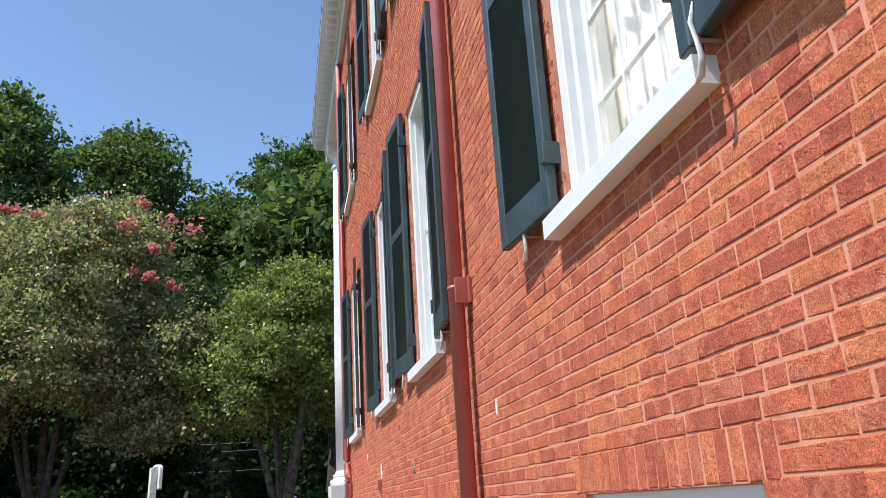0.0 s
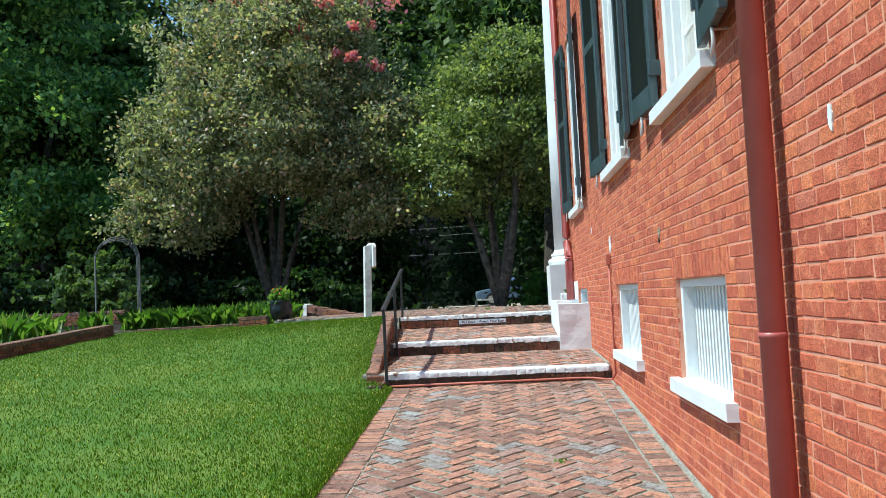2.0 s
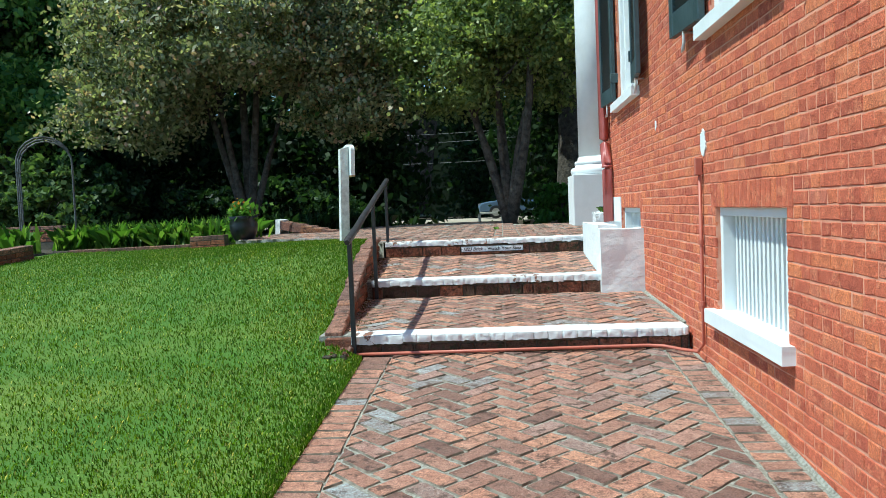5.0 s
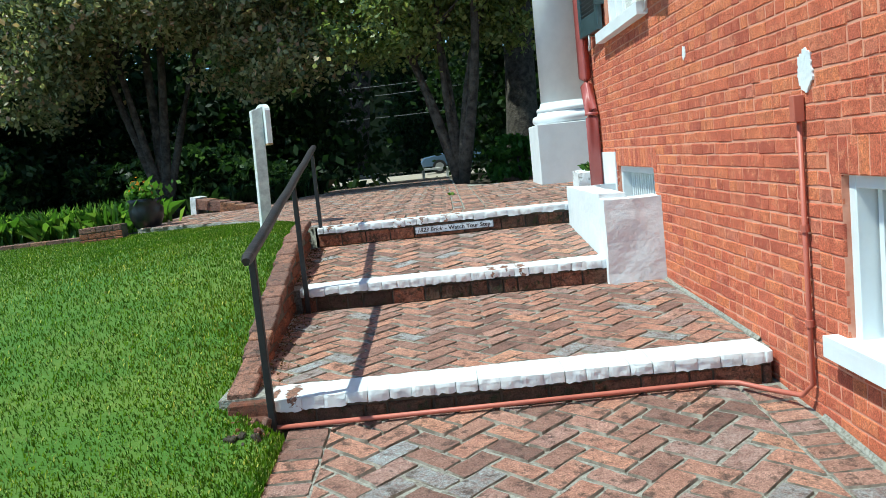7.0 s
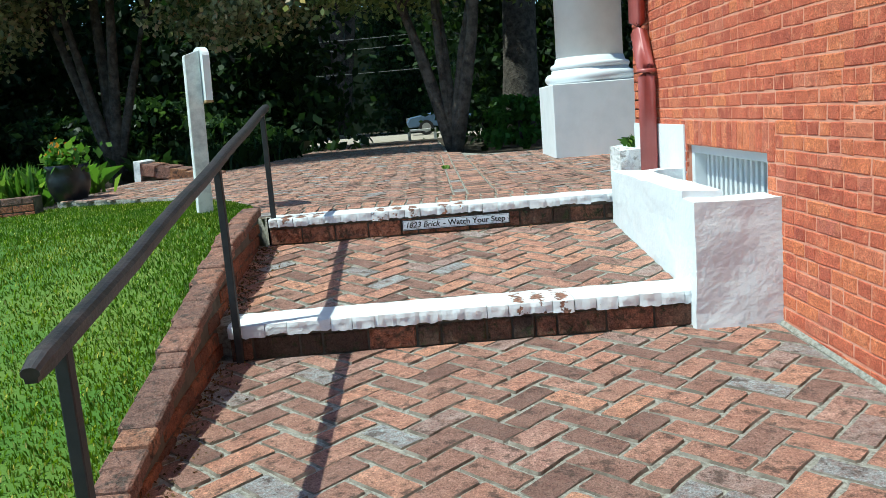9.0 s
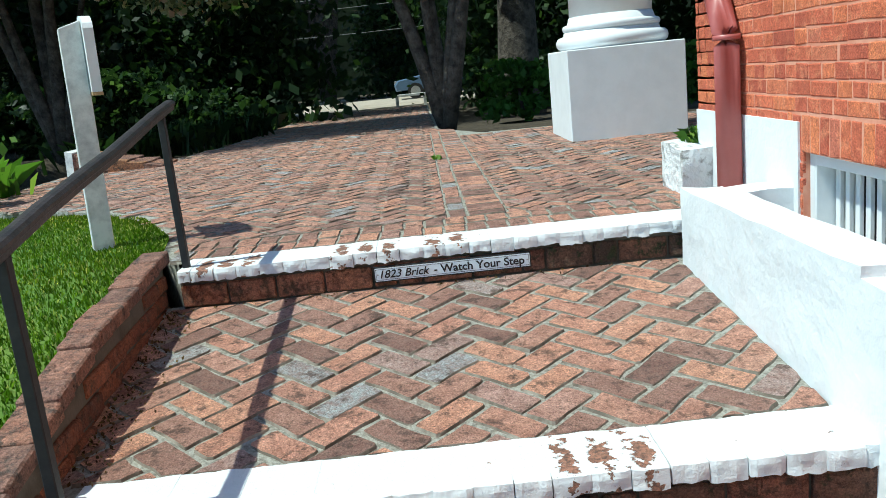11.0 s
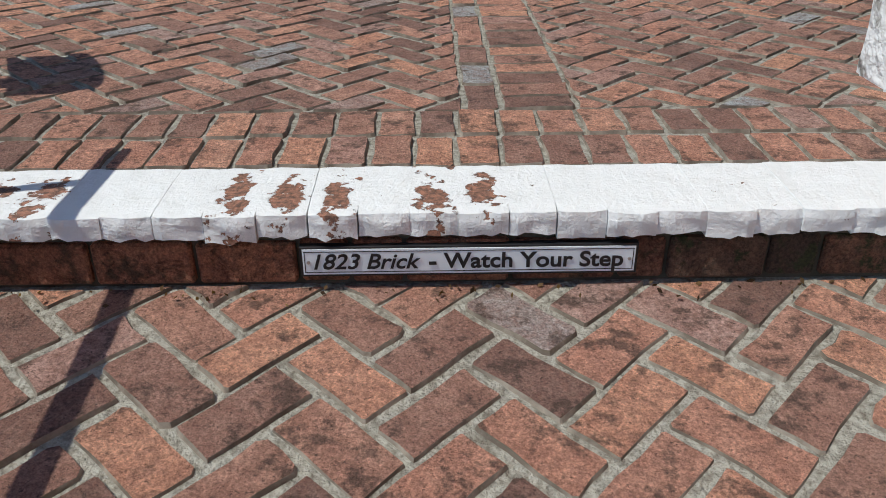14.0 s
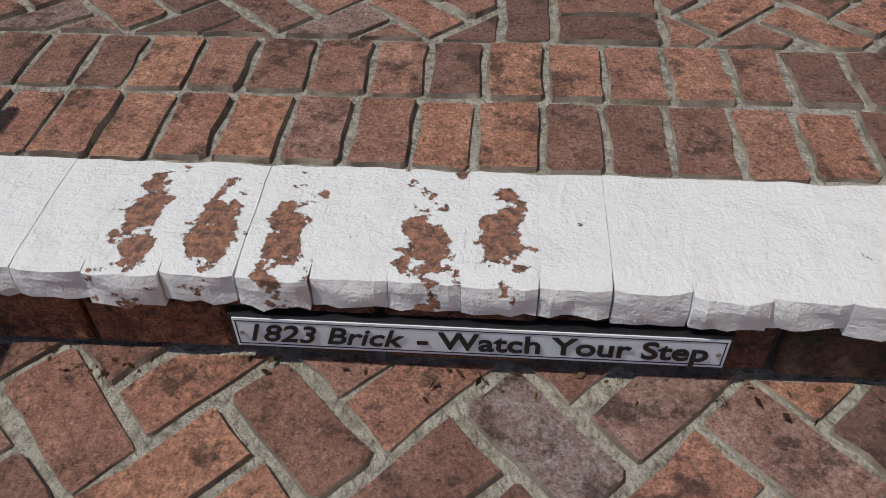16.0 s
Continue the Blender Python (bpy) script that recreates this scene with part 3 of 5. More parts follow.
def terrace_span(y):
    """Where the terrace paving begins and ends across, at y."""
    left = float(np.interp(y, [15.0, 15.3, 15.6, 16.0, 16.9, 17.6, 18.5, 21.2, 21.8, 24.0, 38.0], [-1.3, -1.33, -1.50, -1.6, -2.05, -2.65, -4.3, -4.3, -3.3, -2.9, -3.6]))
    right = float(np.interp(y, [15.0, 15.93, 15.94, 20.6, 21.2, 22.6, 38.0], [1.4, 1.4, 6.0, 6.0, 0.6, 0.1, 0.1]))
    return left, right


def terrace_base():
    ys = sorted({*np.arange(STEP_3 + 0.2, 38.1, 0.35), 15.93, 15.94})
    vs, fs = [], []
    for y in ys:
        a, b = terrace_span(y)
        z = terrace_z(y) - 0.0085
        vs += [(a, y, z), (b, y, z), (a, y, z - 0.4), (b, y, z - 0.4)]
    for i in range(len(ys) - 1):
        k = 4 * i
        fs += [(k, k + 1, k + 5, k + 4), (k, k + 4, k + 6, k + 2), (k + 1, k + 3, k + 7, k + 5)]
    return structure(mesh_ob("terrace", vs, fs, M_PMORT), "wide brick terrace in herringbone with straight border courses", "paving")


terrace_bed = terrace_base()


# ---- handrail, sign, well, blocks ----
def handrail():
    t = thing("handrail", "dark wooden handrail on thin black iron posts", "handrail", (-1.03, 11.4, 0))
    q = lambda x, y, z: (x + 1.03, y - 11.4, z)
    a, b = Vector(q(-0.98, 11.30, 0.80)), Vector(q(-1.265, 15.36, 1.365))
    d = (b - a).normalized()
    side = d.cross(Vector((0, 0, 1))).normalized()
    up = side.cross(d)
    prof = [(-0.017, -0.022), (0.017, -0.022), (0.019, -0.006), (0.026, 0.0), (0.026, 0.012), (0.017, 0.021), (0.006, 0.024), (-0.006, 0.024), (-0.017, 0.021), (-0.026, 0.012), (-0.026, 0.0), (-0.019, -0.006)]
    n, rail = len(prof), Shape()
    vs = []
    for k in range(15):
        u = -0.015 if k == 0 else (1.003 if k == 14 else (k - 1) / 12)
        f = 0.72 if k in (0, 14) else 1.0
        c = a + (b - a) * u + up * 0.004 * math.sin(k * 1.7) * (0 < k < 14)
        vs += [c + side * p * f + up * q * f for p, q in prof]
    rail.add(vs, [(k * n + i, k * n + (i + 1) % n, (k + 1) * n + (i + 1) % n, (k + 1) * n + i) for k in range(14) for i in range(n)] + [tuple(reversed(range(n))), tuple(range(14 * n, 15 * n))])
    rail.make("rail", M_RAIL, t, False, "worn dark brown moulded rail")
    for y, z0 in ((11.42, path_z(11.42) - 0.03), (13.40, 0.10), (15.17, 0.36)):
        k = (y - 11.30) / 4.06
        x, z1 = -0.985 - 0.285 * k, 0.80 + 0.565 * k
        Shape().box(x + 1.03 - 0.016, x + 1.03 + 0.016, y - 11.4 - 0.016, y - 11.4 + 0.016, z0, z1, None, 0.003).make("post", M_IRON, t)
    return t


handrail()


def text_part(name, body, size, parent, m, material, bold=0.0, shear=0.0):
    """Flat lettering, turned into a mesh."""
    cu = bpy.data.curves.new(name, "FONT")
    cu.body, cu.size, cu.extrude, cu.offset, cu.shear = body, size, 0.0006, bold, shear
    cu.align_y = "CENTER"
    tmp = bpy.data.objects.new(name, cu)
    me = bpy.data.meshes.new_from_object(tmp)
    me.name = name
    bpy.data.objects.remove(tmp)
    me.materials.clear()
    me.materials.append(material)
    ob = new(name, me)
    ob.parent = parent
    ob.matrix_basis = m
    xs = [v.co.x for v in me.vertices]
    return ob, min(xs), max(xs)


M_SIGN = plain_mat("sign_white", (0.74, 0.81, 0.86), (0.68, 0.75, 0.80), 6, 0.35, 0.05)
M_INK = plain_mat("sign_black", (0.008, 0.009, 0.012), (0.015, 0.016, 0.018), 30, 0.4, 0.05)
M_STEEL = plain_mat("screw_steel", (0.5, 0.5, 0.5), (0.35, 0.35, 0.36), 40, 0.35, 0.1, 0.9)


def step_sign():
    w, h = 0.72, 0.062
    t = thing("step_sign", "narrow white sign with black lettering on the brick riser", "sign", (-0.035, STEP_3 - 0.006, 0.517))
    Shape().box(-w / 2, w / 2, -0.006, 0.012, -h / 2 - 0.005, h / 2 + 0.005, None, 0.001).make("backing", M_INK, t, label="black sign backing plate")
    Shape().box(-w / 2 + 0.006, w / 2 - 0.006, -0.008, -0.0055, -h / 2 + 0.001, h / 2 - 0.001).make("panel", M_SIGN, t)
    s = Shape()
    for z in (-1, 1):
        s.box(-w / 2 + 0.009, w / 2 - 0.009, -0.0086, -0.0079, z * (h / 2 - 0.0065) - 0.0008, z * (h / 2 - 0.0065) + 0.0008)
    for x in (-1, 1):
        s.box(x * (w / 2 - 0.0105) - 0.0008, x * (w / 2 - 0.0105) + 0.0008, -0.0086, -0.0079, -h / 2 + 0.006, h / 2 - 0.006)
    s.make("border_line", M_INK, t)
    up = pose(0, 0, 0, 90, 0, 0)
    for body, x0, x1, shear, bold in (("1823 Brick", -0.331, -0.104, 0.28, 0.0007), ("-", -0.086, -0.070, 0.0, 0.0014), ("Watch Your Step", -0.055, 0.329, 0.0, 0.0011)):
        ob, a, b = text_part("lettering", body, 0.051, t, Matrix.Identity(4), M_INK, bold, shear)
        k = (x1 - x0) / (b - a)
        ob.matrix_basis = Matrix.Translation((x0 - a * k, -0.0092, -0.001)) @ up @ Matrix.Diagonal((k, 1.0, 1, 1))
    for x in (-0.342, 0.342):
        Shape().tube([(x, -0.0078, 0), (x, -0.0105, 0)], 0.004, 8).make("screw", M_STEEL, t)
    return t


step_sign()


def sign_post():
    t = thing("sign_post", "weathered white wooden post with a small sign board", "post", (-1.915, 15.90, 0.61))
    t.rotation_euler = (radians(1.0), radians(1.6), radians(25))
    s = Shape().box(-0.055, 0.055, -0.05, 0.05, -0.12, 1.19, None, 0.004)
    s.v = [(x, y, z + (0.035 * (x + 0.05) / 0.1 if z > 1 else 0)) for x, y, z in s.v]
    s.make("post", M_GRAYW, t)
    # a shallow open-fronted board with a domed top, fixed to the side of the post
    rim = [(-0.15, 0.86), (0.30, 0.86), (0.30, 1.18)] + [(0.075 + 0.225 * math.cos(q), 1.18 + 0.075 * math.sin(q)) for q in np.linspace(0.35, math.pi - 0.35, 7)] + [(-0.15, 1.18)]
    n = len(rim)
    p = Shape()
    cy, cz = 0.075, 1.03
    inner = [(cy + (y - cy) * 0.93, cz + (z - cz) * 0.93) for y, z in rim]
    vs = [(0.057, y, z) for y, z in rim] + [(0.107, y, z) for y, z in rim] + [(0.107, y, z) for y, z in inner] + [(0.077, y, z) for y, z in inner]
    p.add(vs, [tuple(reversed(range(n))), tuple(range(3 * n, 4 * n))] + [(k * n + i, k * n + (i + 1) % n, (k + 1) * n + (i + 1) % n, (k + 1) * n + i) for k in range(3) for i in range(n)])
    p.make("sign_board", M_WHITE, t, label="small white board with a raised rim and domed top")
    Shape().box(0.056, 0.109, -0.152, 0.302, 0.842, 0.8595, None, 0.002).make("bottom_rail", M_BAREWOOD, t, label="bare tan wooden edge under the board")
    return t


sign_post()


well = thing("window_well", "thick white stucco wall round the basement window", "wall", (1.2, 14.1, 0.1), "", "structure")
for a in ((1.0, 1.402, 13.34, 13.55, 0.0, 0.745), (1.0, 1.19, 13.52, 15.02, 0.0, 0.775), (1.15, 1.402, 14.76, 15.02, 0.2, 0.77)):
    ob = rough_block("well_wall", a[0] - 1.2, a[1] - 1.2, a[2] - 14.1, a[3] - 14.1, a[4] - 0.1, a[5] - 0.1, well, 0.014, 9)
stone = rough_block("stone_block", 1.225, 1.50, 15.69, 16.05, 0.55, 0.875, None, 0.03, 9, M_CHIP)
tagged(stone, "rough white-painted stone block at the house corner", "block")
band = structure(Shape().box(WALL_X - 0.010, WALL_X + 0.004, 14.72, CORNER_Y + 0.004, 0.4, 1.05).make("wall_band", M_STUCCO), "white-painted band at the foot of the wall", "trim")


# ---- portico column and cornice ----
def column(cx, cy, z0):
    t = thing("column", "tall white round column on a square plinth", "column", (cx, cy, z0))
    Shape().box(-0.54, 0.54, -0.54, 0.54, -0.03, 0.82, None, 0.008).make("plinth", M_WHITE, t, label="square white stuccoed plinth")
    prof = [(0.48, 0.822)]
    for k in range(9):
        a = -math.pi / 2 + math.pi * k / 8
        prof.append((0.475 + 0.055 * math.cos(a), 0.885 + 0.062 * math.sin(a)))
    prof += [(0.455, 0.955), (0.45, 0.985)]
    for k in range(7):
        a = -math.pi / 2 + math.pi * k / 6
        prof.append((0.43 + 0.032 * math.cos(a), 1.02 + 0.034 * math.sin(a)))
    prof += [(0.415, 1.06), (0.395, 1.12)]
    Shape().turned(0, 0, prof, 40).make("base_moulding", M_WHITE, t, True)
    Shape().turned(0, 0, [(0.39, 1.1), (0.385, 3.5), (0.36, 6.0), (0.335, 8.2)], 40).make("shaft", M_WHITE, t, True)
    Shape().turned(0, 0, [(0.335, 8.2), (0.37, 8.23), (0.37, 8.28), (0.34, 8.3), (0.34, 8.45), (0.42, 8.56), (0.44, 8.6)], 40).box(-0.47, 0.47, -0.47, 0.47, 8.6, 8.74).make("capital", M_WHITE, t)
    return t


column(1.79, 19.50, terrace_z(19.5))
structure(Shape().box(1.30, 2.25, CORNER_Y, 20.02, 9.36, WALL_TOP + 0.02, None, 0.01).make("beam", M_WHITE), "white beam on the portico column", "beam")


def cornice():
    t = thing("cornice", "white wooden cornice with dentils under the eaves", "cornice", (WALL_X, 8, WALL_TOP), "", "structure")
    y0, y1 = WALL_Y0 - 8, 20.35 - 8
    s = Shape()
    s.box(-0.08, 0.02, y0, y1, -0.30, 0.02)
    s.box(-0.16, 0.02, y0, y1, 0.0, 0.12)
    s.box(-0.38, 0.3, y0, y1 + 0.1, 0.14, 0.24)
    s.box(-0.42, 0.3, y0, y1 + 0.14, 0.24, 0.34)
    s.make("moulding", M_WHITE, t)
    y = 3.0 - 8
    while y < y1:
        Shape().box(-0.34, -0.10, y, y + 0.11, 0.02, 0.145, None, 0.006).make("dentil", M_WHITE, t)
        y += 0.27
    return t


cornice()
roof = structure(Shape().add([(0.97, WALL_Y0, 10.09), (0.97, 20.5, 10.09), (5.2, 20.5, 11.6), (5.2, WALL_Y0, 11.6), (9.5, 20.5, 10.09), (9.5, WALL_Y0, 10.09)], [(0, 1, 2, 3), (3, 2, 4, 5), (1, 4, 2), (0, 3, 5)]).make("roof", M_IRON), "dark low roof above the cornice", "roof")


# ---- pipes ----
def downspout(name, y, z0, label, elbow=False):
    t = thing(name, label, "downspout", (WALL_X - (0.07 if elbow else 0.085), y, z0))
    if elbow:
        pts = [(0, 0, 0), (0, 0, 0.74), (0, 0.02, 0.81), (0, 0.15, 1.04), (0, 0.19, 1.12), (0, 0.19, 9.4 - z0)]
    else:
        pts = [(0, 0, 0), (0, 0, 9.4 - z0)]
    Shape().tube(pts, 0.058 if elbow else 0.051, 16).make("pipe", M_PIPE, t, True)
    for z in ((0.78, 3.3, 6.5) if elbow else (0.69 - z0, 2.6, 5.6)):
        dy = 0.19 if elbow and z > 1.2 else 0
        Shape().tube([(0, dy, z - 0.012), (0, dy, z + 0.012)], 0.063 if elbow else 0.055, 16).make("collar", M_PIPE, t, True)
    zb = 2.12 - z0
    dy = 0.19 if elbow else 0
    Shape().box(-0.02, 0.085, dy - 0.075, dy - 0.055, zb, zb + 0.17, None, 0.004).box(0.06, 0.085, dy - 0.10, dy + 0.03, zb, zb + 0.17, None, 0.004).make("bracket", M_PIPE, t)
    return t


downspout("downspout", 5.95, path_z(5.95), "dull red painted round downspout on the brick wall")
downspout("downspout", 15.30, 0.63, "dull red painted downspout with an offset bend by the corner", True)


def conduit():
    t = thing("conduit", "thin red painted conduit running down the wall and along the step", "pipe", (WALL_X - 0.02, 11.06, -0.05))
    x0, y0, z0 = WALL_X - 0.02, 11.06, -0.05
    pts = [(x0, 11.06, 1.20), (x0, 11.06, 0.05), (x0 - 0.03, 11.10, -0.005), (x0 - 0.10, 11.22, -0.012), (x0 - 0.20, 11.38, -0.012), (x0 - 0.30, STEP_1 - 0.035, -0.012), (0.3, STEP_1 - 0.04, -0.015), (-0.98, STEP_1 - 0.04, -0.02)]
    Shape().tube([(a - x0, b - y0, c - z0) for a, b, c in pts], 0.0115, 10).make("pipe", M_COND, t, True)
    Shape().box(-0.03, 0.015, -0.022, 0.022, 1.20, 1.31, None, 0.004).make("junction_box", M_COND, t)
    for z in (0.35, 0.75):
        Shape().tube([(0, 0, z), (0, 0, z + 0.03)], 0.018, 10).make("coupling", M_COND, t)
    return t


conduit()


# ---- windows and shutters ----
def basement_window(name, a, b, z0, z1):
    t = thing(name, "deep-set white basement window with vertical wooden bars", "window", (WALL_X, (a + b) / 2, z0), "", "structure")
    h, w = z1 - z0, (b - a) / 2
    s = Shape()
    s.box(0.03, 0.22, -w, -w + 0.05, 0, h, None, 0.004).box(0.03, 0.22, w - 0.05, w, 0, h, None, 0.004).box(0.03, 0.22, -w + 0.05, w - 0.05, h - 0.05, h, None, 0.004)
    s.make("window_frame", M_WHITE, t)
    rough_block("window_sill", -0.06, 0.24, -w - 0.08, w + 0.08, -0.075, 0.012, t, 0.004, 3, M_WHITE)
    n = round((2 * w - 0.1) / 0.072)
    for k in range(n):
        y = -w + 0.05 + (2 * w - 0.1) * (k + 0.5) / n
        Shape().box(0.100, 0.118, y - 0.016, y + 0.016, 0.0, h - 0.05, None, 0.002).make("bar", M_WHITE, t)
    # Added dark sheet: the unlit room between the bars is only its colour.
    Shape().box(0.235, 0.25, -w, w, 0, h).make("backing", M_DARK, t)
    return t


def sash_window(name, a, b, z0, z1):
    t = thing(name, "tall white sash window with small panes and a pale curtain", "window", (WALL_X, (a + b) / 2, z0), "", "structure")
    h, w = z1 - z0, (b - a) / 2
    s = Shape()
    for y0, y1 in ((-w, -w + 0.085), (w - 0.085, w)):
        s.box(0.03, 0.26, y0, y1, 0, h, None, 0.005)
    for y0, y1 in ((-w + 0.085, -w + 0.125), (w - 0.125, w - 0.085)):
        s.box(0.07, 0.24, y0, y1, 0, h - 0.08, None, 0.004)
    s.box(0.03, 0.26, -w + 0.085, w - 0.085, h - 0.09, h, None, 0.005)
    s.make("window_frame", M_WHITE, t)
    rough_block("window_sill", -0.075, 0.26, -w - 0.10, w + 0.10, -0.085, 0.0, t, 0.003, 3, M_WHITE)
    k = w - 0.125
    f = Shape()
    f.box(0.12, 0.16, -k, k, 0.0, 0.075, None, 0.003).box(0.12, 0.18, -k, k, h / 2 - 0.03, h / 2 + 0.02, None, 0.003).box(0.15, 0.19, -k, k, h - 0.14, h - 0.09, None, 0.003)
    for y0, y1 in ((-k, -k + 0.045), (k - 0.045, k)):
        f.box(0.12, 0.16, y0, y1, 0, h / 2, None, 0.003).box(0.15, 0.19, y0, y1, h / 2, h - 0.1, None, 0.003)
    f.make("sash", M_WHITE, t)
    m = Shape()
    for i in (1, 2):
        y = -k + 2 * k * i / 3
        m.box(0.128, 0.155, y - 0.011, y + 0.011, 0.07, h / 2 - 0.03).box(0.158, 0.185, y - 0.011, y + 0.011, h / 2 + 0.02, h - 0.13)
    for half, x in ((0, 0.129), (1, 0.159)):
        for i in (1, 2):
            z = (0.04 + (h / 2 - 0.06) * i / 3) if not half else (h / 2 + (h / 2 - 0.12) * i / 3)
            m.box(x, x + 0.025, -k + 0.04, k - 0.04, z - 0.011, z + 0.011)
    m.make("glazing_bar", M_WHITE, t)
    for x, za, zb in ((0.138, 0.06, h / 2 - 0.02), (0.168, h / 2 + 0.01, h - 0.12)):
        g = Shape().box(x, x + 0.004, -k + 0.03, k - 0.03, za, zb).make("pane", M_GLASS, t)
        g.visible_shadow = False
    c = Shape()
    n = 40
    ys = [-w + 2 * w * i / n for i in range(n + 1)]
    c.add([(0.225 + 0.012 * math.sin(i * 1.3) + 0.007 * math.sin(i * 2.9), y, z) for z in (0.02, h - 0.05) for i, y in enumerate(ys)], [(i, i + 1, n + 2 + i, n + 1 + i) for i in range(n)])
    c.make("curtain", M_CURT, t, True, "pale gathered curtain")
    return t


def shutter(z0, z1, hinge, side, open_deg):
    """A louvred shutter folded back towards the wall; side +1 reaches to larger y."""
    h, w = z1 - z0, 0.60
    t = thing("shutter", "dark green louvred wooden shutter folded back on the wall", "shutter", (WALL_X - 0.02, hinge, z0), "window shutters")
    t.rotation_euler = (0, 0, radians(open_deg * side))
    s = lambda *a, **k: Shape().box(a[0], a[1], min(a[2] * side, a[3] * side), max(a[2] * side, a[3] * side), a[4], a[5], None, 0.005)
    for u0, u1 in ((0.0, 0.075), (w - 0.075, w)):
        s(-0.045, 0.0, u0, u1, 0, h).make("stile", M_SHUT, t)
    for a, b in ((0, 0.16), (h * 0.52, h * 0.52 + 0.09), (h - 0.10, h)):
        s(-0.043, -0.002, 0.0755, w - 0.0755, a, b).make("rail", M_SHUT, t)
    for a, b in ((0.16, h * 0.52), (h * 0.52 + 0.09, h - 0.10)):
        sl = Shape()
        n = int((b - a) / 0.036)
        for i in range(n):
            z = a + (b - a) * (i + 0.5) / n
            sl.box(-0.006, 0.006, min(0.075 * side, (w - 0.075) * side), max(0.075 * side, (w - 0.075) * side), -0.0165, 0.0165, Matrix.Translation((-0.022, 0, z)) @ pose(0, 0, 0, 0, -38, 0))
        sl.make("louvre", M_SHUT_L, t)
    for z in (0.20, h - 0.35):
        Shape().box(-0.06, 0.03, -0.02, 0.02, z, z + 0.10, None, 0.004).make("hinge", M_SHUT, t)
    return t


def shutter_dog(y, z):
    t = thing("shutter_holder", "pale forged iron holder under the shutter", "hook", (WALL_X, y, z))
    Shape().tube([(0.01, 0, 0), (-0.075, 0, 0)], 0.008, 8).make("pin", M_STEEL, t)
    pts = [(-0.078, -0.012, 0.11), (-0.078, 0.012, 0.06), (-0.078, 0, 0), (-0.078, -0.014, -0.06), (-0.082, 0.0, -0.11), (-0.09, 0.015, -0.125)]
    Shape().tube(pts, [0.003, 0.010, 0.008, 0.011, 0.014, 0.005], 8, True, None, 0.6).make("blade", M_GRAYW, t, True)
    return t


for i, (a, b) in enumerate(BASE_WIN):
    o = openings[i]
    basement_window("window_%d" % (i + 1), *o)
for i, (a, b) in enumerate(MAIN_WIN):
    for j, (z0, z1) in enumerate((MAIN_Z, UPPER_Z)):
        sash_window("window_%d" % (5 + i + 4 * j), a, b, z0, z1)
        shutter(z0 + 0.03, z1 + 0.02, b + 0.02, 1, 5)
        shutter(z0 + 0.03, z1 + 0.02, a - 0.02, -1, 5)
        shutter_dog(b + 0.36, z0 + 0.02)
        shutter_dog(a - 0.36 if i else a - 0.14, z0 + 0.02)


# ---- ground and garden ----
def ground():
    xs = sorted({*np.arange(-60, -12, 4.0), *np.arange(-12, 0, 0.5), *np.arange(0, 60, 6.0)})
    ys = sorted({*np.arange(-30, 0, 3.0), *np.arange(0, 24, 0.5), *np.arange(24, 80, 4.0)})
    vs = []
    for y in ys:
        for x in xs:
            z = lawn_z(x, y) - 0.04
            if x > min(edge_x(y), terrace_span(y)[0]) - 0.45 and x < 9 and y < 38:
                z -= 0.35
            vs.append((x, y, z))
    nx = len(xs)
    fs = [(j * nx + i, j * nx + i + 1, (j + 1) * nx + i + 1, (j + 1) * nx + i) for j in range(len(ys) - 1) for i in range(nx - 1)]
    far = len(vs)
    vs += [(-3000, -3000, -2.4), (3000, -3000, -2.4), (3000, 3000, -2.4), (-3000, 3000, -2.4)]
    fs.append((far, far + 1, far + 2, far + 3))
    return structure(mesh_ob("ground", vs, fs, M_SOIL, None, True), "dark bare soil under trees and shrubs", "ground")


ground()


def lawn():
    ys = sorted({*np.arange(-12, 18.5, 0.2), 11.28, 11.4})
    n = 26
    vs, fs = [], []
    for y in ys:
        xe = edge_x(y)
        xl = -7.2
        for k in range(n + 1):
            u = (k / n) ** 1.6
            x = xe + (xl - xe) * u
            vs.append((x, y, lawn_z(x, y) - (0.012 if k == 0 else 0)))
    for j in range(len(ys) - 1):
        fs += [(j * (n + 1) + k + 1, j * (n + 1) + k, (j + 1) * (n + 1) + k, (j + 1) * (n + 1) + k + 1) for k in range(n)]
    return structure(mesh_ob("lawn", vs, fs, M_LAWN, None, True), "bright green mown lawn beside the brick path", "lawn")


lawn()


def leaves(name, centres, size, material, parent=None, seed=0, aspect=1.6, droop=0.3):
    """Many small folded leaves as one mesh."""
    rs = np.random.RandomState(seed)
    c = np.asarray(centres, float)
    n = len(c)
    d = rs.normal(size=(n, 3))
    d[:, 2] -= droop
    d /= np.linalg.norm(d, axis=1, keepdims=True)
    e = np.cross(d, rs.normal(size=(n, 3)))
    e /= np.linalg.norm(e, axis=1, keepdims=True)
    s = size * rs.uniform(0.6, 1.35, (n, 1))
    p = np.stack([c - d * s * aspect / 2, c + e * s / 2, c + d * s * aspect / 2, c - e * s / 2], 1).reshape(-1, 3)
    me = bpy.data.meshes.new(name)
    me.vertices.add(4 * n)
    me.vertices.foreach_set("co", p.ravel())
    me.loops.add(4 * n)
    me.loops.foreach_set("vertex_index", np.arange(4 * n))
    me.polygons.add(n)
    me.polygons.foreach_set("loop_start", np.arange(0, 4 * n, 4))
    me.update()
    me.validate()
    me.materials.append(material)
    ob = new(name, me)
    if parent:
        ob.parent = parent
    return ob


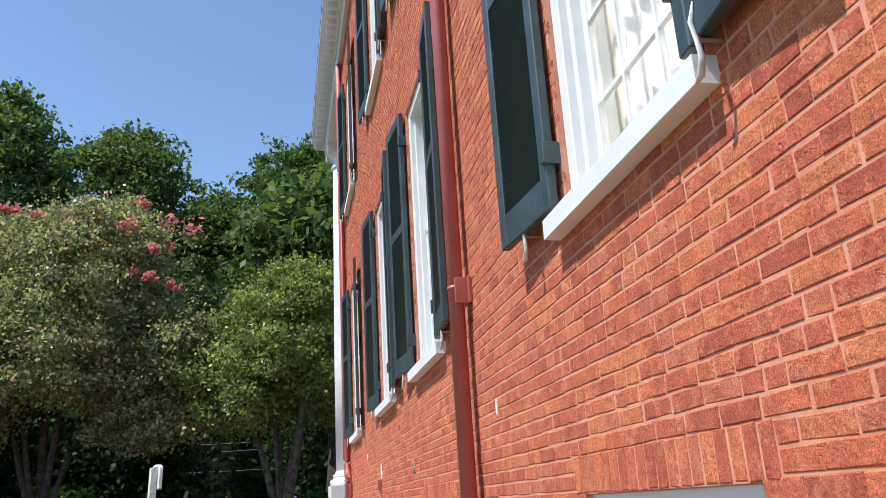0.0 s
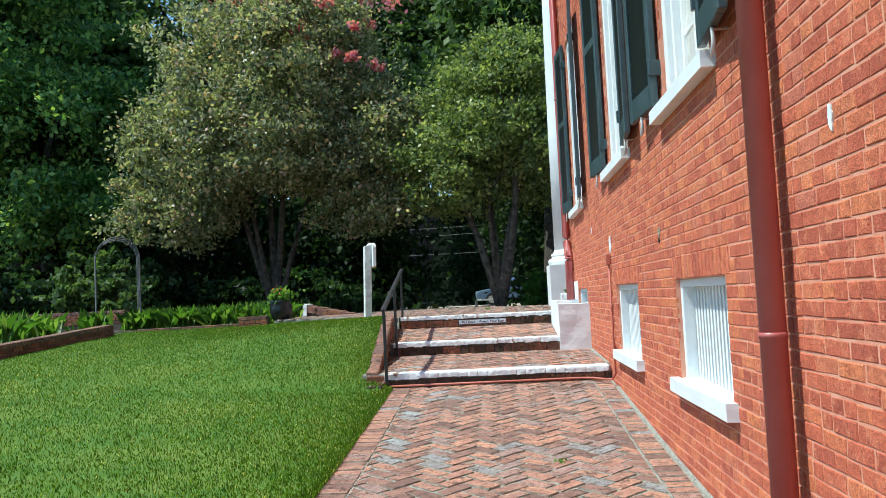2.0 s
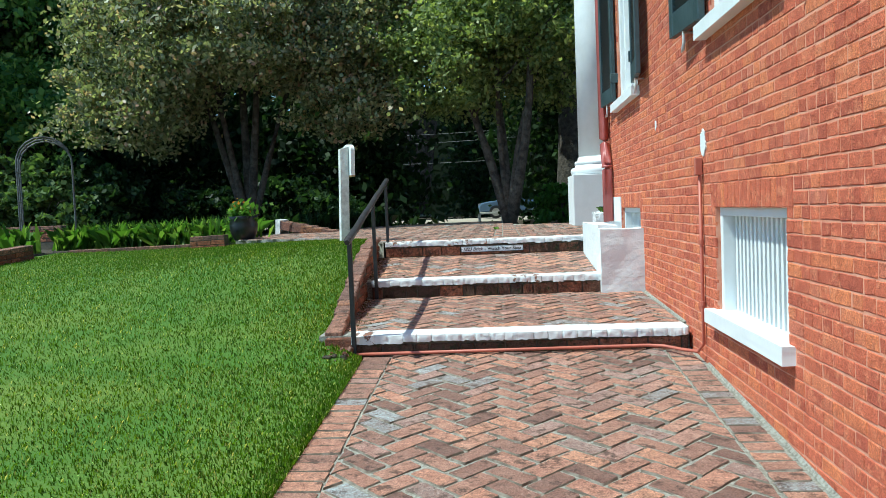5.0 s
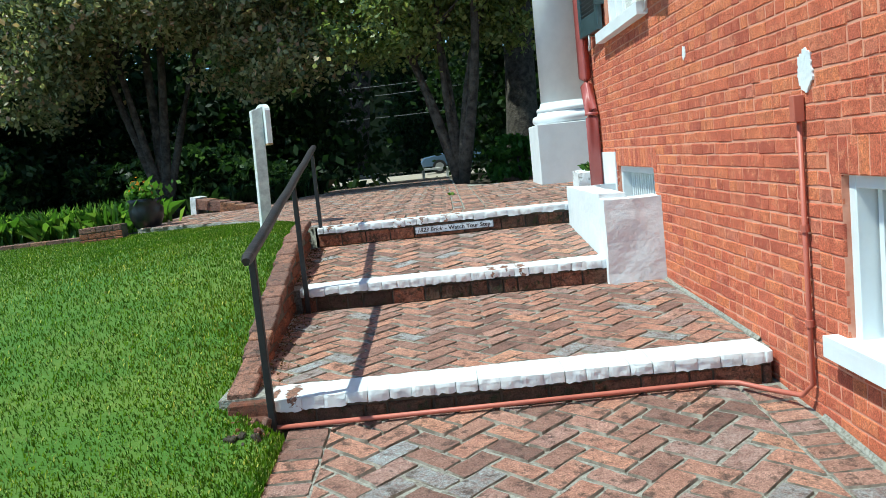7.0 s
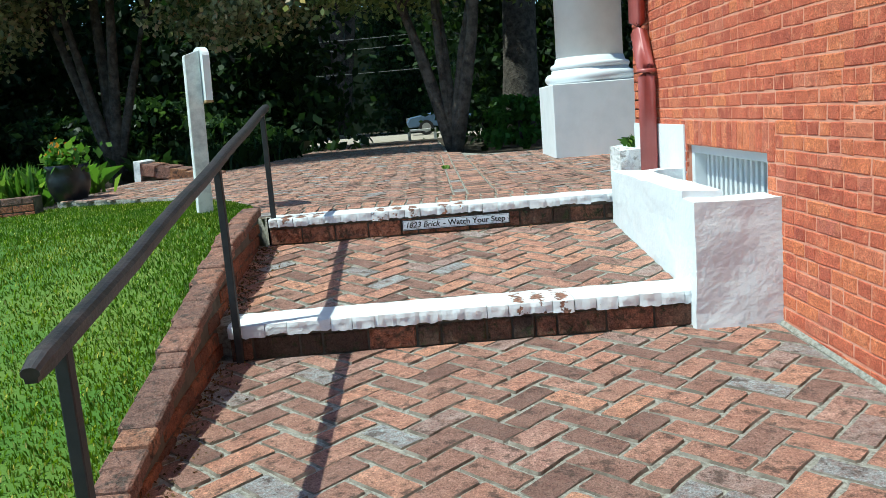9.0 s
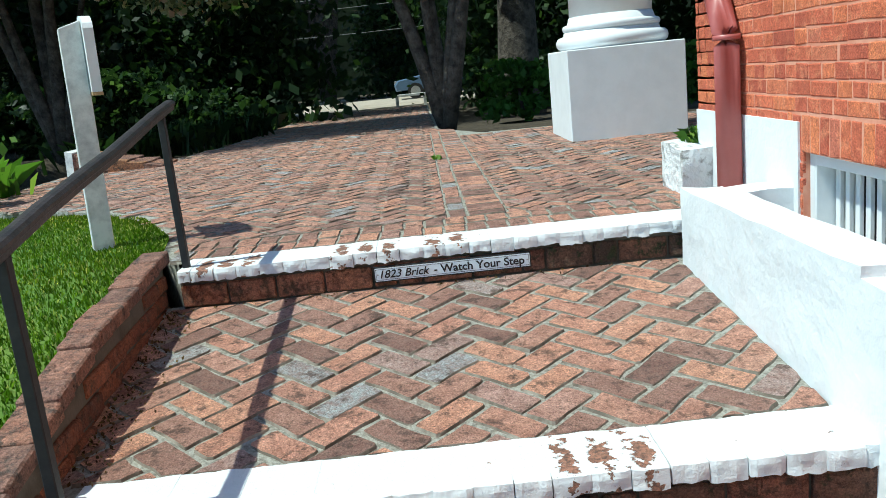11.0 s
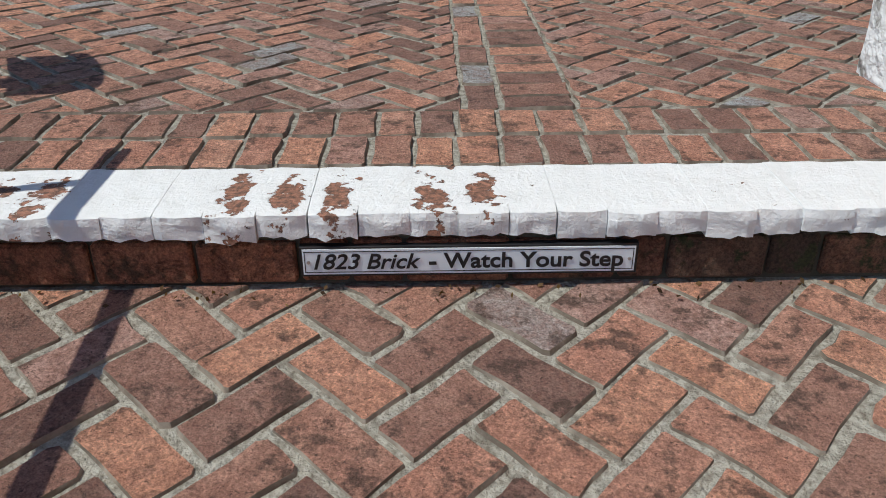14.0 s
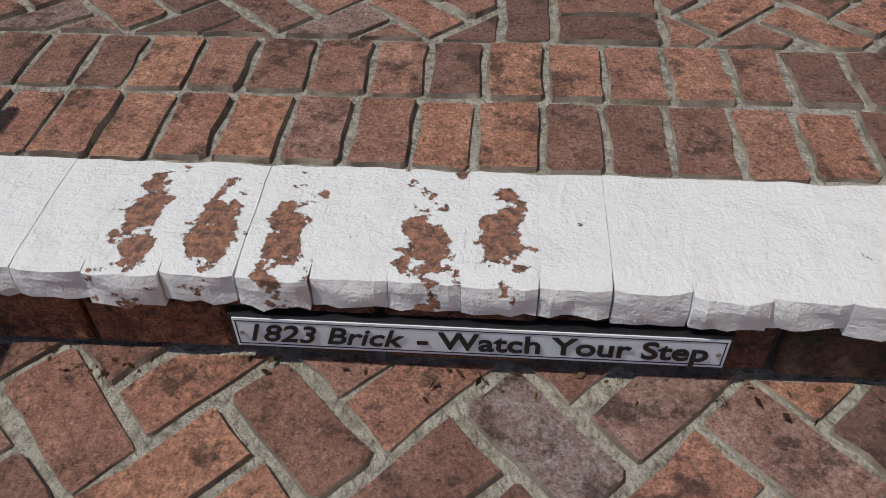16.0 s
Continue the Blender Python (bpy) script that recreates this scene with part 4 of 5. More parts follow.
def crown_points(blobs, n, seed, shell=0.55, per=55):
    """Points in clumps spread over ellipsoids (x, y, z, rx, ry, rz), thinner in the middle, with gaps."""
    rs = np.random.RandomState(seed)
    vol = np.array([b[3] * b[4] * b[5] for b in blobs]) ** 0.67
    clumps = []
    for b, k in zip(blobs, (vol / vol.sum() * n / per).astype(int) + 1):
        d = rs.normal(size=(k, 3))
        d /= np.linalg.norm(d, axis=1, keepdims=True)
        r = rs.uniform(shell, 1.0, (k, 1)) ** 0.7 * rs.uniform(0.82, 1.08, (k, 1))
        clumps.append(np.array(b[:3]) + d * r * np.array(b[3:]))
    clumps = np.concatenate(clumps)
    rad = rs.uniform(0.16, 0.42, (len(clumps), 1)) * (per / 55) ** 0.25 * np.mean([b[3] for b in blobs]) * 0.30
    pts = np.repeat(clumps, per, 0) + rs.normal(size=(len(clumps) * per, 3)) * np.repeat(rad, per, 0) * np.array([1, 1, 0.6])
    return pts


def limbs(shape, base, tips, r, rng, bend=0.3):
    base = Vector(base)
    for tip, k in tips:
        tip = Vector(tip)
        pts, n = [], 7
        side = Vector((rng.uniform(-1, 1), rng.uniform(-1, 1), 0)) * bend
        for i in range(n):
            t = i / (n - 1)
            pts.append(base + (tip - base) * t + side * math.sin(t * math.pi) + Vector((0, 0, 0.25 * math.sin(t * math.pi))))
        shape.tube(pts, [r * k * (1 - 0.75 * i / (n - 1)) for i in range(n)], 8)
        for _ in range(3):
            j = rng.randint(3, 6)
            q = pts[j] + Vector((rng.uniform(-1, 1), rng.uniform(-1, 1), rng.uniform(0.4, 1.2))) * (tip - base).length * 0.25
            shape.tube([pts[j], pts[j] * 0.5 + q * 0.5 + Vector((0, 0, 0.1)), q], [r * k * 0.3, r * k * 0.2, r * k * 0.08], 5)


def tree(name, label, base, tips, r, blobs, n, size, material, seed, aspect=1.6, shell=0.55, per=55):
    rng = random.Random(seed)
    t = thing(name, label, "tree", base)
    o = Vector(base)
    for p, k in tips:
        s = Shape()
        limbs(s, (0, 0, -0.1), [(Vector(p) - o, k)], r, rng)
        s.make("stem" if len(tips) > 1 else "trunk", M_BARK, t, True)
    pts = crown_points(blobs, n, seed, shell, per) - np.array(base)
    tagged(leaves("crown", pts, size, material, t, seed, aspect), kind="stuff")
    return t


L_OAK = leaf_mat("oak_leaves", [(0, (0.05, 0.09, 0.032)), (0.6, (0.095, 0.155, 0.055)), (1, (0.17, 0.24, 0.09))])
L_MYR = leaf_mat("myrtle_leaves", [(0, (0.09, 0.115, 0.065)), (0.5, (0.26, 0.285, 0.17)), (0.82, (0.45, 0.45, 0.29)), (1, (0.56, 0.36, 0.29))], 0.35)
L_MYR2 = leaf_mat("myrtle_leaves_light", [(0, (0.08, 0.125, 0.050)), (0.6, (0.22, 0.28, 0.11)), (1, (0.43, 0.46, 0.19))], 0.35)
L_LIME = leaf_mat("lime_green_leaves", [(0, (0.06, 0.14, 0.05)), (0.6, (0.16, 0.29, 0.09)), (1, (0.38, 0.50, 0.14))], 0.35)
# Under-canopy shade is put into this near-black leaf colour.
L_DARK = leaf_mat("shaded_understorey_leaves", [(0, (0.012, 0.03, 0.012)), (0.7, (0.025, 0.05, 0.018)), (1, (0.05, 0.09, 0.03))])
L_SHRUB = leaf_mat("shrub_leaves", [(0, (0.016, 0.036, 0.014)), (0.6, (0.032, 0.068, 0.026)), (1, (0.09, 0.15, 0.06))], 0.4)
L_HEDGE = leaf_mat("hedge_leaves", [(0, (0.04, 0.10, 0.02)), (1, (0.10, 0.22, 0.045))])
L_LILY = leaf_mat("lily_leaves", [(0, (0.05, 0.12, 0.02)), (0.6, (0.11, 0.23, 0.04)), (1, (0.26, 0.38, 0.10))], 0.4)
L_GRASS = leaf_mat("grass_blades", [(0, (0.050, 0.115, 0.007)), (0.5, (0.088, 0.178, 0.012)), (0.86, (0.155, 0.26, 0.03)), (1, (0.50, 0.52, 0.24))], 0.55, 0.75)
L_FLOWER = leaf_mat("orange_flowers", [(0, (0.60, 0.16, 0.03)), (1, (0.75, 0.35, 0.08))])
M_CAR = plain_mat("car_paint", (0.12, 0.19, 0.30), (0.11, 0.18, 0.28), 2, 0.25, 0.0, 0.3)
M_WIRE = plain_mat("arch_wire", (0.10, 0.10, 0.10), (0.17, 0.16, 0.15), 20, 0.5, 0.1)
M_CABLE = plain_mat("cable_grey", (0.12, 0.12, 0.12), (0.2, 0.2, 0.2), 20, 0.6, 0.1)
# Near-black colour holds the shade under the far trees.
M_FAR = plain_mat("far_wood_shade", (0.010, 0.020, 0.009), (0.03, 0.05, 0.018), 0.6, 1.0, 1.0, fine=3)
L_PINK = leaf_mat("pink_blossom", [(0, (0.55, 0.14, 0.22)), (1, (0.72, 0.30, 0.38))])

MYRTLE = tree("crape_myrtle", "large crape myrtle with pink blossom and several pale stems", (-6.0, 25.0, 0.65),
     [((-7.4, 25, 6.0), 1), ((-6.3, 25.6, 7.0), 1.2), ((-5.3, 24.6, 7.0), 1.1), ((-4.3, 25, 5.6), 0.9), ((-6.7, 24.2, 6.4), 0.9)], 0.11,
     [(-6.0, 25, 7.0, 3.6, 3.0, 2.9), (-8.4, 25, 4.9, 2.1, 2.2, 1.5), (-3.5, 25, 5.4, 2.2, 2.2, 1.9), (-5.6, 23.8, 5.0, 2.6, 1.8, 1.5), (-5.0, 25, 8.6, 2.3, 2, 1.6), (-8.6, 24.4, 3.4, 1.5, 1.4, 0.8), (-3.2, 24.4, 3.7, 1.8, 1.4, 0.8)], 105000, 0.078, L_MYR, 3, per=190)
tree("crape_myrtle", "crape myrtle with pale leaning stems beside the drive", (0.25, 23.4, 0.62),
     [((-1.3, 23.6, 5.0), 1), ((-0.4, 24.2, 6.0), 0.9), ((0.7, 23.2, 5.6), 1.0), ((1.5, 23.8, 5.0), 0.8), ((0.2, 23.0, 5.2), 0.7)], 0.125,
     [(0.5, 24, 5.7, 2.3, 2.2, 1.9), (-0.8, 23.6, 4.3, 1.6, 1.6, 1.4), (2.2, 24, 4.6, 2.2, 1.8, 1.6), (0.9, 24.6, 7.0, 1.5, 1.5, 1.0)], 62000, 0.074, L_MYR2, 5, per=190)
tree("lime_tree", "bright green broad-leaved tree at the lawn's edge", (-17.0, 29.5, 0.5),
     [((-17.6, 29.5, 10), 1.2), ((-14.5, 29.5, 8.5), 0.8), ((-19.6, 29, 8.5), 0.8)], 0.30,
     [(-17.0, 29.5, 12.0, 4.6, 4.2, 4.8), (-15.0, 29.2, 7.4, 3.2, 3.0, 2.3), (-17.4, 29, 15.4, 3.8, 3.4, 3.0), (-13.6, 28.6, 4.2, 2.2, 2.0, 1.6), (-18.0, 28.4, 5.6, 3.0, 2.6, 2.2)], 75000, 0.14, L_LIME, 7, per=160)
for i, (x, y, h, r, n) in enumerate(((-19.5, 54, 29, 6.8, 30000), (-11.8, 57, 27.5, 7.2, 34000), (-5.0, 56, 22.5, 5.6, 28000), (2.4, 54, 26, 6.4, 32000), (10, 56, 24, 6.5, 18000), (-27, 50, 27, 7.5, 20000), (-33, 40, 25, 7, 16000), (-17, 33, 14, 4.5, 16000))):
    tree("oak_tree", "tall dark green oak behind the garden", (x, y, 0.6),
         [((x - 2, y, h * 0.62), 1), ((x + 2, y + 1, h * 0.66), 1), ((x, y - 1, h * 0.75), 1.1)], 0.42,
         [(x, y, h * 0.72, r, r * 0.9, h * 0.26), (x - r * 0.6, y, h * 0.5, r * 0.7, r * 0.7, h * 0.16), (x + r * 0.6, y, h * 0.52, r * 0.7, r * 0.7, h * 0.17), (x + r * 0.2, y, h * 0.9, r * 0.5, r * 0.5, h * 0.11)], int(n * 1.6), 0.23, L_OAK, 20 + i)


# ---- woods, bushes and far things ----
def bush(name, label, category, blobs, n, size, material, seed):
    b = blobs[0]
    base = (b[0], b[1], lawn_z(b[0], b[1]) - 0.05)
    t = thing(name, label, category, base)
    rr = random.Random(seed)
    s = Shape()
    limbs(s, (0, 0, 0), [(Vector((q[0], q[1], q[2])) - Vector(base), 1) for q in blobs], 0.03, rr, 0.08)
    s.make("stems", M_BARK, t)
    tagged(leaves("foliage", crown_points(blobs, n, seed, 0.35) - np.array(base), size, material, t, seed), kind="stuff")
    return t


bush("shrub", "dense green rounded shrub behind the garden arch", "shrub", [(-9.6, 21.5, 1.6, 1.0, 0.9, 0.9), (-8.8, 21.2, 1.2, 0.8, 0.7, 0.7)], 5000, 0.10, L_OAK, 61)
for i, (x, y, h, r) in enumerate(((-8.5, 28.5, 1.5, 1.3), (-6.6, 29.5, 1.6, 1.4), (-4.9, 29, 0.9, 0.9), (-5.0, 32, 1.0, 0.9), (-11.5, 27, 2.2, 1.7), (-14.5, 25, 2.2, 1.8), (2.2, 33, 1.5, 1.2), (-5.0, 35, 1.0, 0.9))):
    bush("shrub", "dark green garden shrub in the shade of the trees", "shrub", [(x, y, h * 0.55 + 0.5, r, r * 0.8, h * 0.55), (x + r * 0.6, y - 0.3, h * 0.4 + 0.5, r * 0.6, r * 0.6, h * 0.4)], 3600, 0.13, L_SHRUB, 70 + i)
bush("hedge", "low clipped green hedge beside the portico", "hedge", [(1.5, 24.3, 0.95, 0.75, 0.6, 0.45), (2.7, 24.4, 1.0, 0.9, 0.6, 0.48), (4.2, 24.6, 1.0, 0.9, 0.6, 0.48)], 8000, 0.09, L_HEDGE, 91)

big = thing("tree_trunk", "thick rough-barked old trunk behind the portico", "tree", (2.1, 30.0, 0.4))
Shape().tube([(0, 0, -0.1), (0.05, 0, 0.6), (0.1, 0, 2.0), (0.2, 0, 5.0), (0.35, 0, 10)], [0.62, 0.48, 0.42, 0.38, 0.30], 18).make("trunk", M_BARK, big, True)
tagged(leaves("crown", crown_points([(2.4, 30, 10, 4.2, 3.5, 3.2), (5, 30, 8.5, 3, 3, 2.2)], 16000, 33) - np.array((2.1, 30.0, 0.4)), 0.24, L_OAK, big, 33), kind="stuff")

blossom = np.concatenate([crown_points([(-4.2, 24.6, 9.2, 1.9, 1.6, 0.9)], 650, 15, 0.7), crown_points([(-3.3, 24.0, 7.6, 0.9, 0.9, 0.9)], 300, 16, 0.75), crown_points([(-6.8, 23.6, 8.9, 0.9, 0.8, 0.5)], 160, 17, 0.75)])
tagged(leaves("blossom", blossom - np.array((-6.0, 25.0, 0.65)), 0.10, L_PINK, MYRTLE, 15), kind="stuff", label="pink flower clusters")


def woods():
    # A screen of leaves whose dark colour carries the shade under the canopy.
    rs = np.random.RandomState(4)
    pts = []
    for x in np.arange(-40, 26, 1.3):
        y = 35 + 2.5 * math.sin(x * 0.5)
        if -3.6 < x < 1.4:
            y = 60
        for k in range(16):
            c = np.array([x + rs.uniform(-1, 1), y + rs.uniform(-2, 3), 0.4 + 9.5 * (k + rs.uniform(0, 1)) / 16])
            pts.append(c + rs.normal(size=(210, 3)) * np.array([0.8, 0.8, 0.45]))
    return tagged(leaves("far_woods", np.concatenate(pts), 0.20, L_DARK, None, 4), "dense woodland undergrowth behind the garden, its shade in the leaf colour", "woods", "", "stuff")


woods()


def far_shade_sheet():
    """A near-black sheet, coloured as the shade of distant wood, that closes the view."""
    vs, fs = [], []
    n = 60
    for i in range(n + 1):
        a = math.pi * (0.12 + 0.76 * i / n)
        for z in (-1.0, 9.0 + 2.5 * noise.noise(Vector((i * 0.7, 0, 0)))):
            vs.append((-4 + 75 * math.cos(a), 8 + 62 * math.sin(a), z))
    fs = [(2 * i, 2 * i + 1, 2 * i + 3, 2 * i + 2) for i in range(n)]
    return structure(mesh_ob("backdrop", vs, fs, M_FAR), "near-black sheet for the shade of distant wood", "backdrop")


far_shade_sheet()
drive = structure(Shape().box(-30, 12, 39.0, 50.0, 0.1, 0.40).make("drive", M_ROAD), "pale sunlit gravel drive", "road")


def barrier(x0, x1):
    t = thing("barrier", "low pale wooden rail on two short posts", "fence", ((x0 + x1) / 2, 38.3, 0.30))
    w = (x1 - x0) / 2
    for x in (-w + 0.05, w - 0.05):
        Shape().box(x - 0.05, x + 0.05, -0.05, 0.05, 0, 0.40, None, 0.008).make("post", M_GRAYW, t)
    Shape().box(-w, w, -0.06, 0.06, 0.40, 0.48, None, 0.01).make("rail", M_GRAYW, t)
    return t


barrier(-3.5, -2.5)
barrier(-0.9, 0.1)


def car():
    t = thing("car", "silver-blue parked saloon car on the drive", "car", (1.15, 46.0, 0.40))
    prof = [(-2.2, 0.35), (-2.25, 0.6), (-2.1, 0.78), (-1.2, 0.92), (-0.55, 1.36), (0.0, 1.44), (0.7, 1.42), (1.45, 1.02), (2.1, 0.96), (2.25, 0.7), (2.2, 0.35)]
    n = len(prof)
    bm = bmesh.new()
    rings = []
    for y, ins in ((-0.86, 0.10), (-0.78, 0.0), (0.78, 0.0), (0.86, 0.10)):
        rings.append([bm.verts.new((x * (1 - ins * 0.25), y * (0.80 if z > 1.0 else 1.0), z - (ins * 0.4 if z > 0.5 else -ins * 0.4))) for x, z in prof])
    for a, b in zip(rings, rings[1:]):
        for k in range(n):
            bm.faces.new((a[k], a[(k + 1) % n], b[(k + 1) % n], b[k]))
    bm.faces.new(rings[0])
    bm.faces.new(list(reversed(rings[-1])))
    bmesh.ops.recalc_face_normals(bm, faces=bm.faces[:])
    me = bpy.data.meshes.new("body")
    bm.to_mesh(me)
    bm.free()
    me.materials.append(M_CAR)
    body = new("body", me)
    body.parent = t
    for y in (-0.80,):
        for pts in (((-0.98, 0.96), (-0.48, 1.32), (0.02, 1.36), (0.02, 0.97)), ((0.08, 0.97), (0.08, 1.36), (0.66, 1.34), (1.22, 1.0))):
            Shape().add([(x, y + (-0.03 if z < 1.1 else 0.10), z) for x, z in pts] + [(x, y + 0.05 + (-0.03 if z < 1.1 else 0.10), z) for x, z in pts], [(0, 1, 2, 3), (7, 6, 5, 4), (0, 4, 5, 1), (1, 5, 6, 2), (2, 6, 7, 3), (3, 7, 4, 0)]).make("side_window", M_DARK, t)
    for x in (-1.4, 1.4):
        for y in (-0.80, 0.80):
            w = Shape().tube([(x, y - 0.1, 0.32), (x, y + 0.1, 0.32)], 0.32, 20).make("wheel", M_INK, t)
            Shape().tube([(x, y - 0.108, 0.32), (x, y + 0.108, 0.32)], 0.2, 14).make("rim", M_STEEL, w)
    Shape().box(-2.24, -2.12, -0.75, -0.45, 0.62, 0.76, None, 0.02).make("headlight", M_STEEL, t)
    return t


car()
for k, (za, zb) in enumerate(((4.05, 4.2), (3.75, 3.95), (3.05, 3.0))):
    c = thing("power_line", "thin dark overhead cable across the drive", "cable", (0, 40 + k, 0), "overhead cables")
    Shape().tube([(x, 0, za + (zb - za) * (x + 14) / 22 + 0.0035 * (x + 3) ** 2) for x in np.linspace(-14, 8, 12)], 0.011, 5).make("cable", M_CABLE, c)


# ---- flower bed and garden things ----
def arch():
    t = thing("garden_arch", "thin black wire garden arch with square mesh", "arch", (-7.72, 19.2, 0.5))
    H, R = 1.55, 0.42
    for y in (-0.42, 0.0, 0.42):
        pts = [(-R, y, 0), (-R, y, H)] + [(-R * math.cos(a), y, H + R * math.sin(a)) for a in np.linspace(0.2, math.pi - 0.2, 9)] + [(R, y, H), (R, y, 0)]
        Shape().tube(pts, 0.014, 6).make("hoop", M_WIRE, t)
    for x, z in ((-R, 0.4), (-R, 0.9), (-R, 1.4), (R, 0.4), (R, 0.9), (R, 1.4), (-R * 0.7, H + R * 0.7), (R * 0.7, H + R * 0.7), (0, H + R)):
        Shape().tube([(x, -0.46, z), (x, 0.46, z)], 0.009, 6).make("crossbar", M_WIRE, t)
    t.rotation_euler = (0, 0, radians(28))
    return t


arch()


def low_wall(name, x0, y0, x1, y1, h, label, courses):
    t = thing(name, label, "wall", (x0, y0, lawn_z(x0, y0) - 0.05), "", "structure")
    d = Vector((x1 - x0, y1 - y0, 0))
    m = Matrix.Rotation(math.atan2(d.y, d.x), 4, "Z")
    dz = (lawn_z(x1, y1) - lawn_z(x0, y0)) / d.length
    r = random.Random(int(abs(x0 * 10)))
    Shape().add([m @ Vector((a, b, c + dz * a)) for a in (0, d.length) for b in (-0.09, 0.09) for c in (-0.2, h - 0.01)], [(0, 1, 3, 2), (4, 6, 7, 5), (0, 4, 5, 1), (2, 3, 7, 6), (1, 5, 7, 3)]).make("core", M_RMORT, t)
    for c in range(courses):
        a = -0.11 * (c % 2)
        while a < d.length:
            p0, p1 = max(0, a), min(d.length, a + 0.22)
            a += 0.22
            if p1 - p0 > 0.03:
                z0 = h - (c + 1) * 0.075
                b = Shape().box(p0 + 0.005, p1 - 0.005, -0.1 + r.uniform(-0.006, 0.006), 0.1, z0 + 0.005, z0 + 0.07, None, 0.005)
                b.v = [tuple(m @ Vector((q[0], q[1], q[2] + dz * q[0]))) for q in b.v]
                b.make("brick", M_COPE if c == 0 else M_SIDE, t)
    return t


low_wall("garden_wall", -6.95, 11.0, -6.98, 17.3, 0.27, "low old brick wall along the lawn's edge", 3)
low_wall("bed_edging", -6.9, 18.35, -4.5, 18.45, 0.10, "row of bricks edging the flower bed", 1)
low_wall("brick_planter", -4.75, 18.05, -4.2, 18.05, 0.24, "small block of red bricks at the bed's corner", 3)
low_wall("garden_wall_back", -11.5, 20.6, -8.0, 20.2, 0.45, "old brick wall behind the arch", 4)


def pot():
    t = thing("flower_pot", "black round pot with orange and green flowers", "flower pot", (-4.08, 18.55, 0.60))
    Shape().turned(0, 0, [(0.13, 0), (0.16, 0.03), (0.215, 0.16), (0.225, 0.27), (0.20, 0.36), (0.235, 0.41), (0.215, 0.41), (0.17, 0.36)], 24).make("pot", M_INK, t, True)
    rs = np.random.RandomState(2)
    p = rs.normal(size=(300, 3)) * np.array([0.11, 0.11, 0.07]) + np.array([0, 0, 0.48])
    tagged(leaves("foliage", p, 0.07, L_LILY, t, 3), kind="stuff")
    tagged(leaves("flowers", p[:32] + np.array([0, 0, 0.06]), 0.04, L_FLOWER, t, 4), kind="stuff", label="small orange blooms")
    return t


pot()


def stone_pile():
    t = thing("brick_pile", "heap of old bricks sloping beside a grey slab", "pile", (-3.75, 21.3, 0.62))
    r = random.Random(8)
    Shape().add([(-0.52, -0.3, -0.05), (-0.42, -0.34, -0.05), (-0.40, -0.34, 0.28), (-0.5, -0.3, 0.30), (-0.52, 0.3, -0.05), (-0.42, 0.3, -0.05), (-0.4, 0.3, 0.28), (-0.5, 0.3, 0.30)], [(0, 1, 2, 3), (7, 6, 5, 4), (0, 3, 7, 4), (1, 5, 6, 2), (3, 2, 6, 7), (0, 4, 5, 1)]).make("slab", M_GRAYW, t, label="grey stone slab")
    for i in range(5):
        for j in range(5):
            z = 0.24 - 0.045 * i
            Shape().box(-0.11, 0.11, -0.055, 0.055, -0.16, 0.0, Matrix.Translation((-0.3 + i * 0.2, -0.28 + j * 0.125, z)) @ pose(0, 0, 0, r.uniform(-4, 4), 8 + r.uniform(-4, 4), r.uniform(-6, 6)), 0.006).make("brick", M_COPE, t)
    return t


stone_pile()


def blades(name, n, spot, length, width, material, seed, parent=None, lean=0.5):
    """Grass-like blades: spot(rs, n) gives their roots."""
    rs = np.random.RandomState(seed)
    p = spot(rs, n)
    n = len(p)
    a = rs.uniform(0, 2 * math.pi, n)
    ln = length * rs.uniform(0.5, 1.3, n)
    out = np.stack([np.cos(a), np.sin(a), np.zeros(n)], 1)
    side = np.stack([-np.sin(a), np.cos(a), np.zeros(n)], 1) * (width * rs.uniform(0.7, 1.3, n))[:, None]
    le = rs.uniform(0.1, 1.0, n) * lean
    up = np.array([0, 0, 1.0])
    mid = p + (up * 0.62 + out * (le * 0.35)[:, None]) * ln[:, None]
    tip = p + (up * (1.0 - 0.45 * le)[:, None] + out * (le * 1.0)[:, None]) * ln[:, None]
    v = np.stack([p - side / 2, p + side / 2, mid + side * 0.42, tip, mid - side * 0.42], 1).reshape(-1, 3)
    me = bpy.data.meshes.new(name)
    me.vertices.add(5 * n)
    me.vertices.foreach_set("co", v.ravel())
    me.loops.add(5 * n)
    me.loops.foreach_set("vertex_index", np.arange(5 * n))
    me.polygons.add(n)
    me.polygons.foreach_set("loop_start", np.arange(0, 5 * n, 5))
    me.update()
    me.validate()
    me.materials.append(material)
    ob = new(name, me)
    if parent:
        ob.parent = parent
    return ob


def lawn_spots(rs, n):
    y = 3.0 + 15.3 * rs.uniform(0, 1, n) ** 1.15
    e = np.array([edge_x(b) for b in y])
    x = e + 0.03 - (e + 7.1) * rs.uniform(0, 1, n) ** 1.7
    return np.stack([x, y, [lawn_z(a, b) - 0.01 for a, b in zip(x, y)]], 1)


tagged(blades("grass", 260000, lawn_spots, 0.034, 0.0065, L_GRASS, 1), "short bright green lawn grass with pale clippings", "grass", "", "stuff")


def clump(name, label, x, y, n, ln, w, material, seed, spread):
    z = max(lawn_z(x, y), 0.5)
    t = thing(name, label, "plant", (x, y, z), "bed plants")
    tagged(blades("leaf", n, lambda rs, k: np.concatenate([rs.normal(size=(k, 2)) * spread, np.zeros((k, 1))], 1), ln, w, material, seed, t, 0.9), kind="stuff")
    return t


rr = random.Random(77)
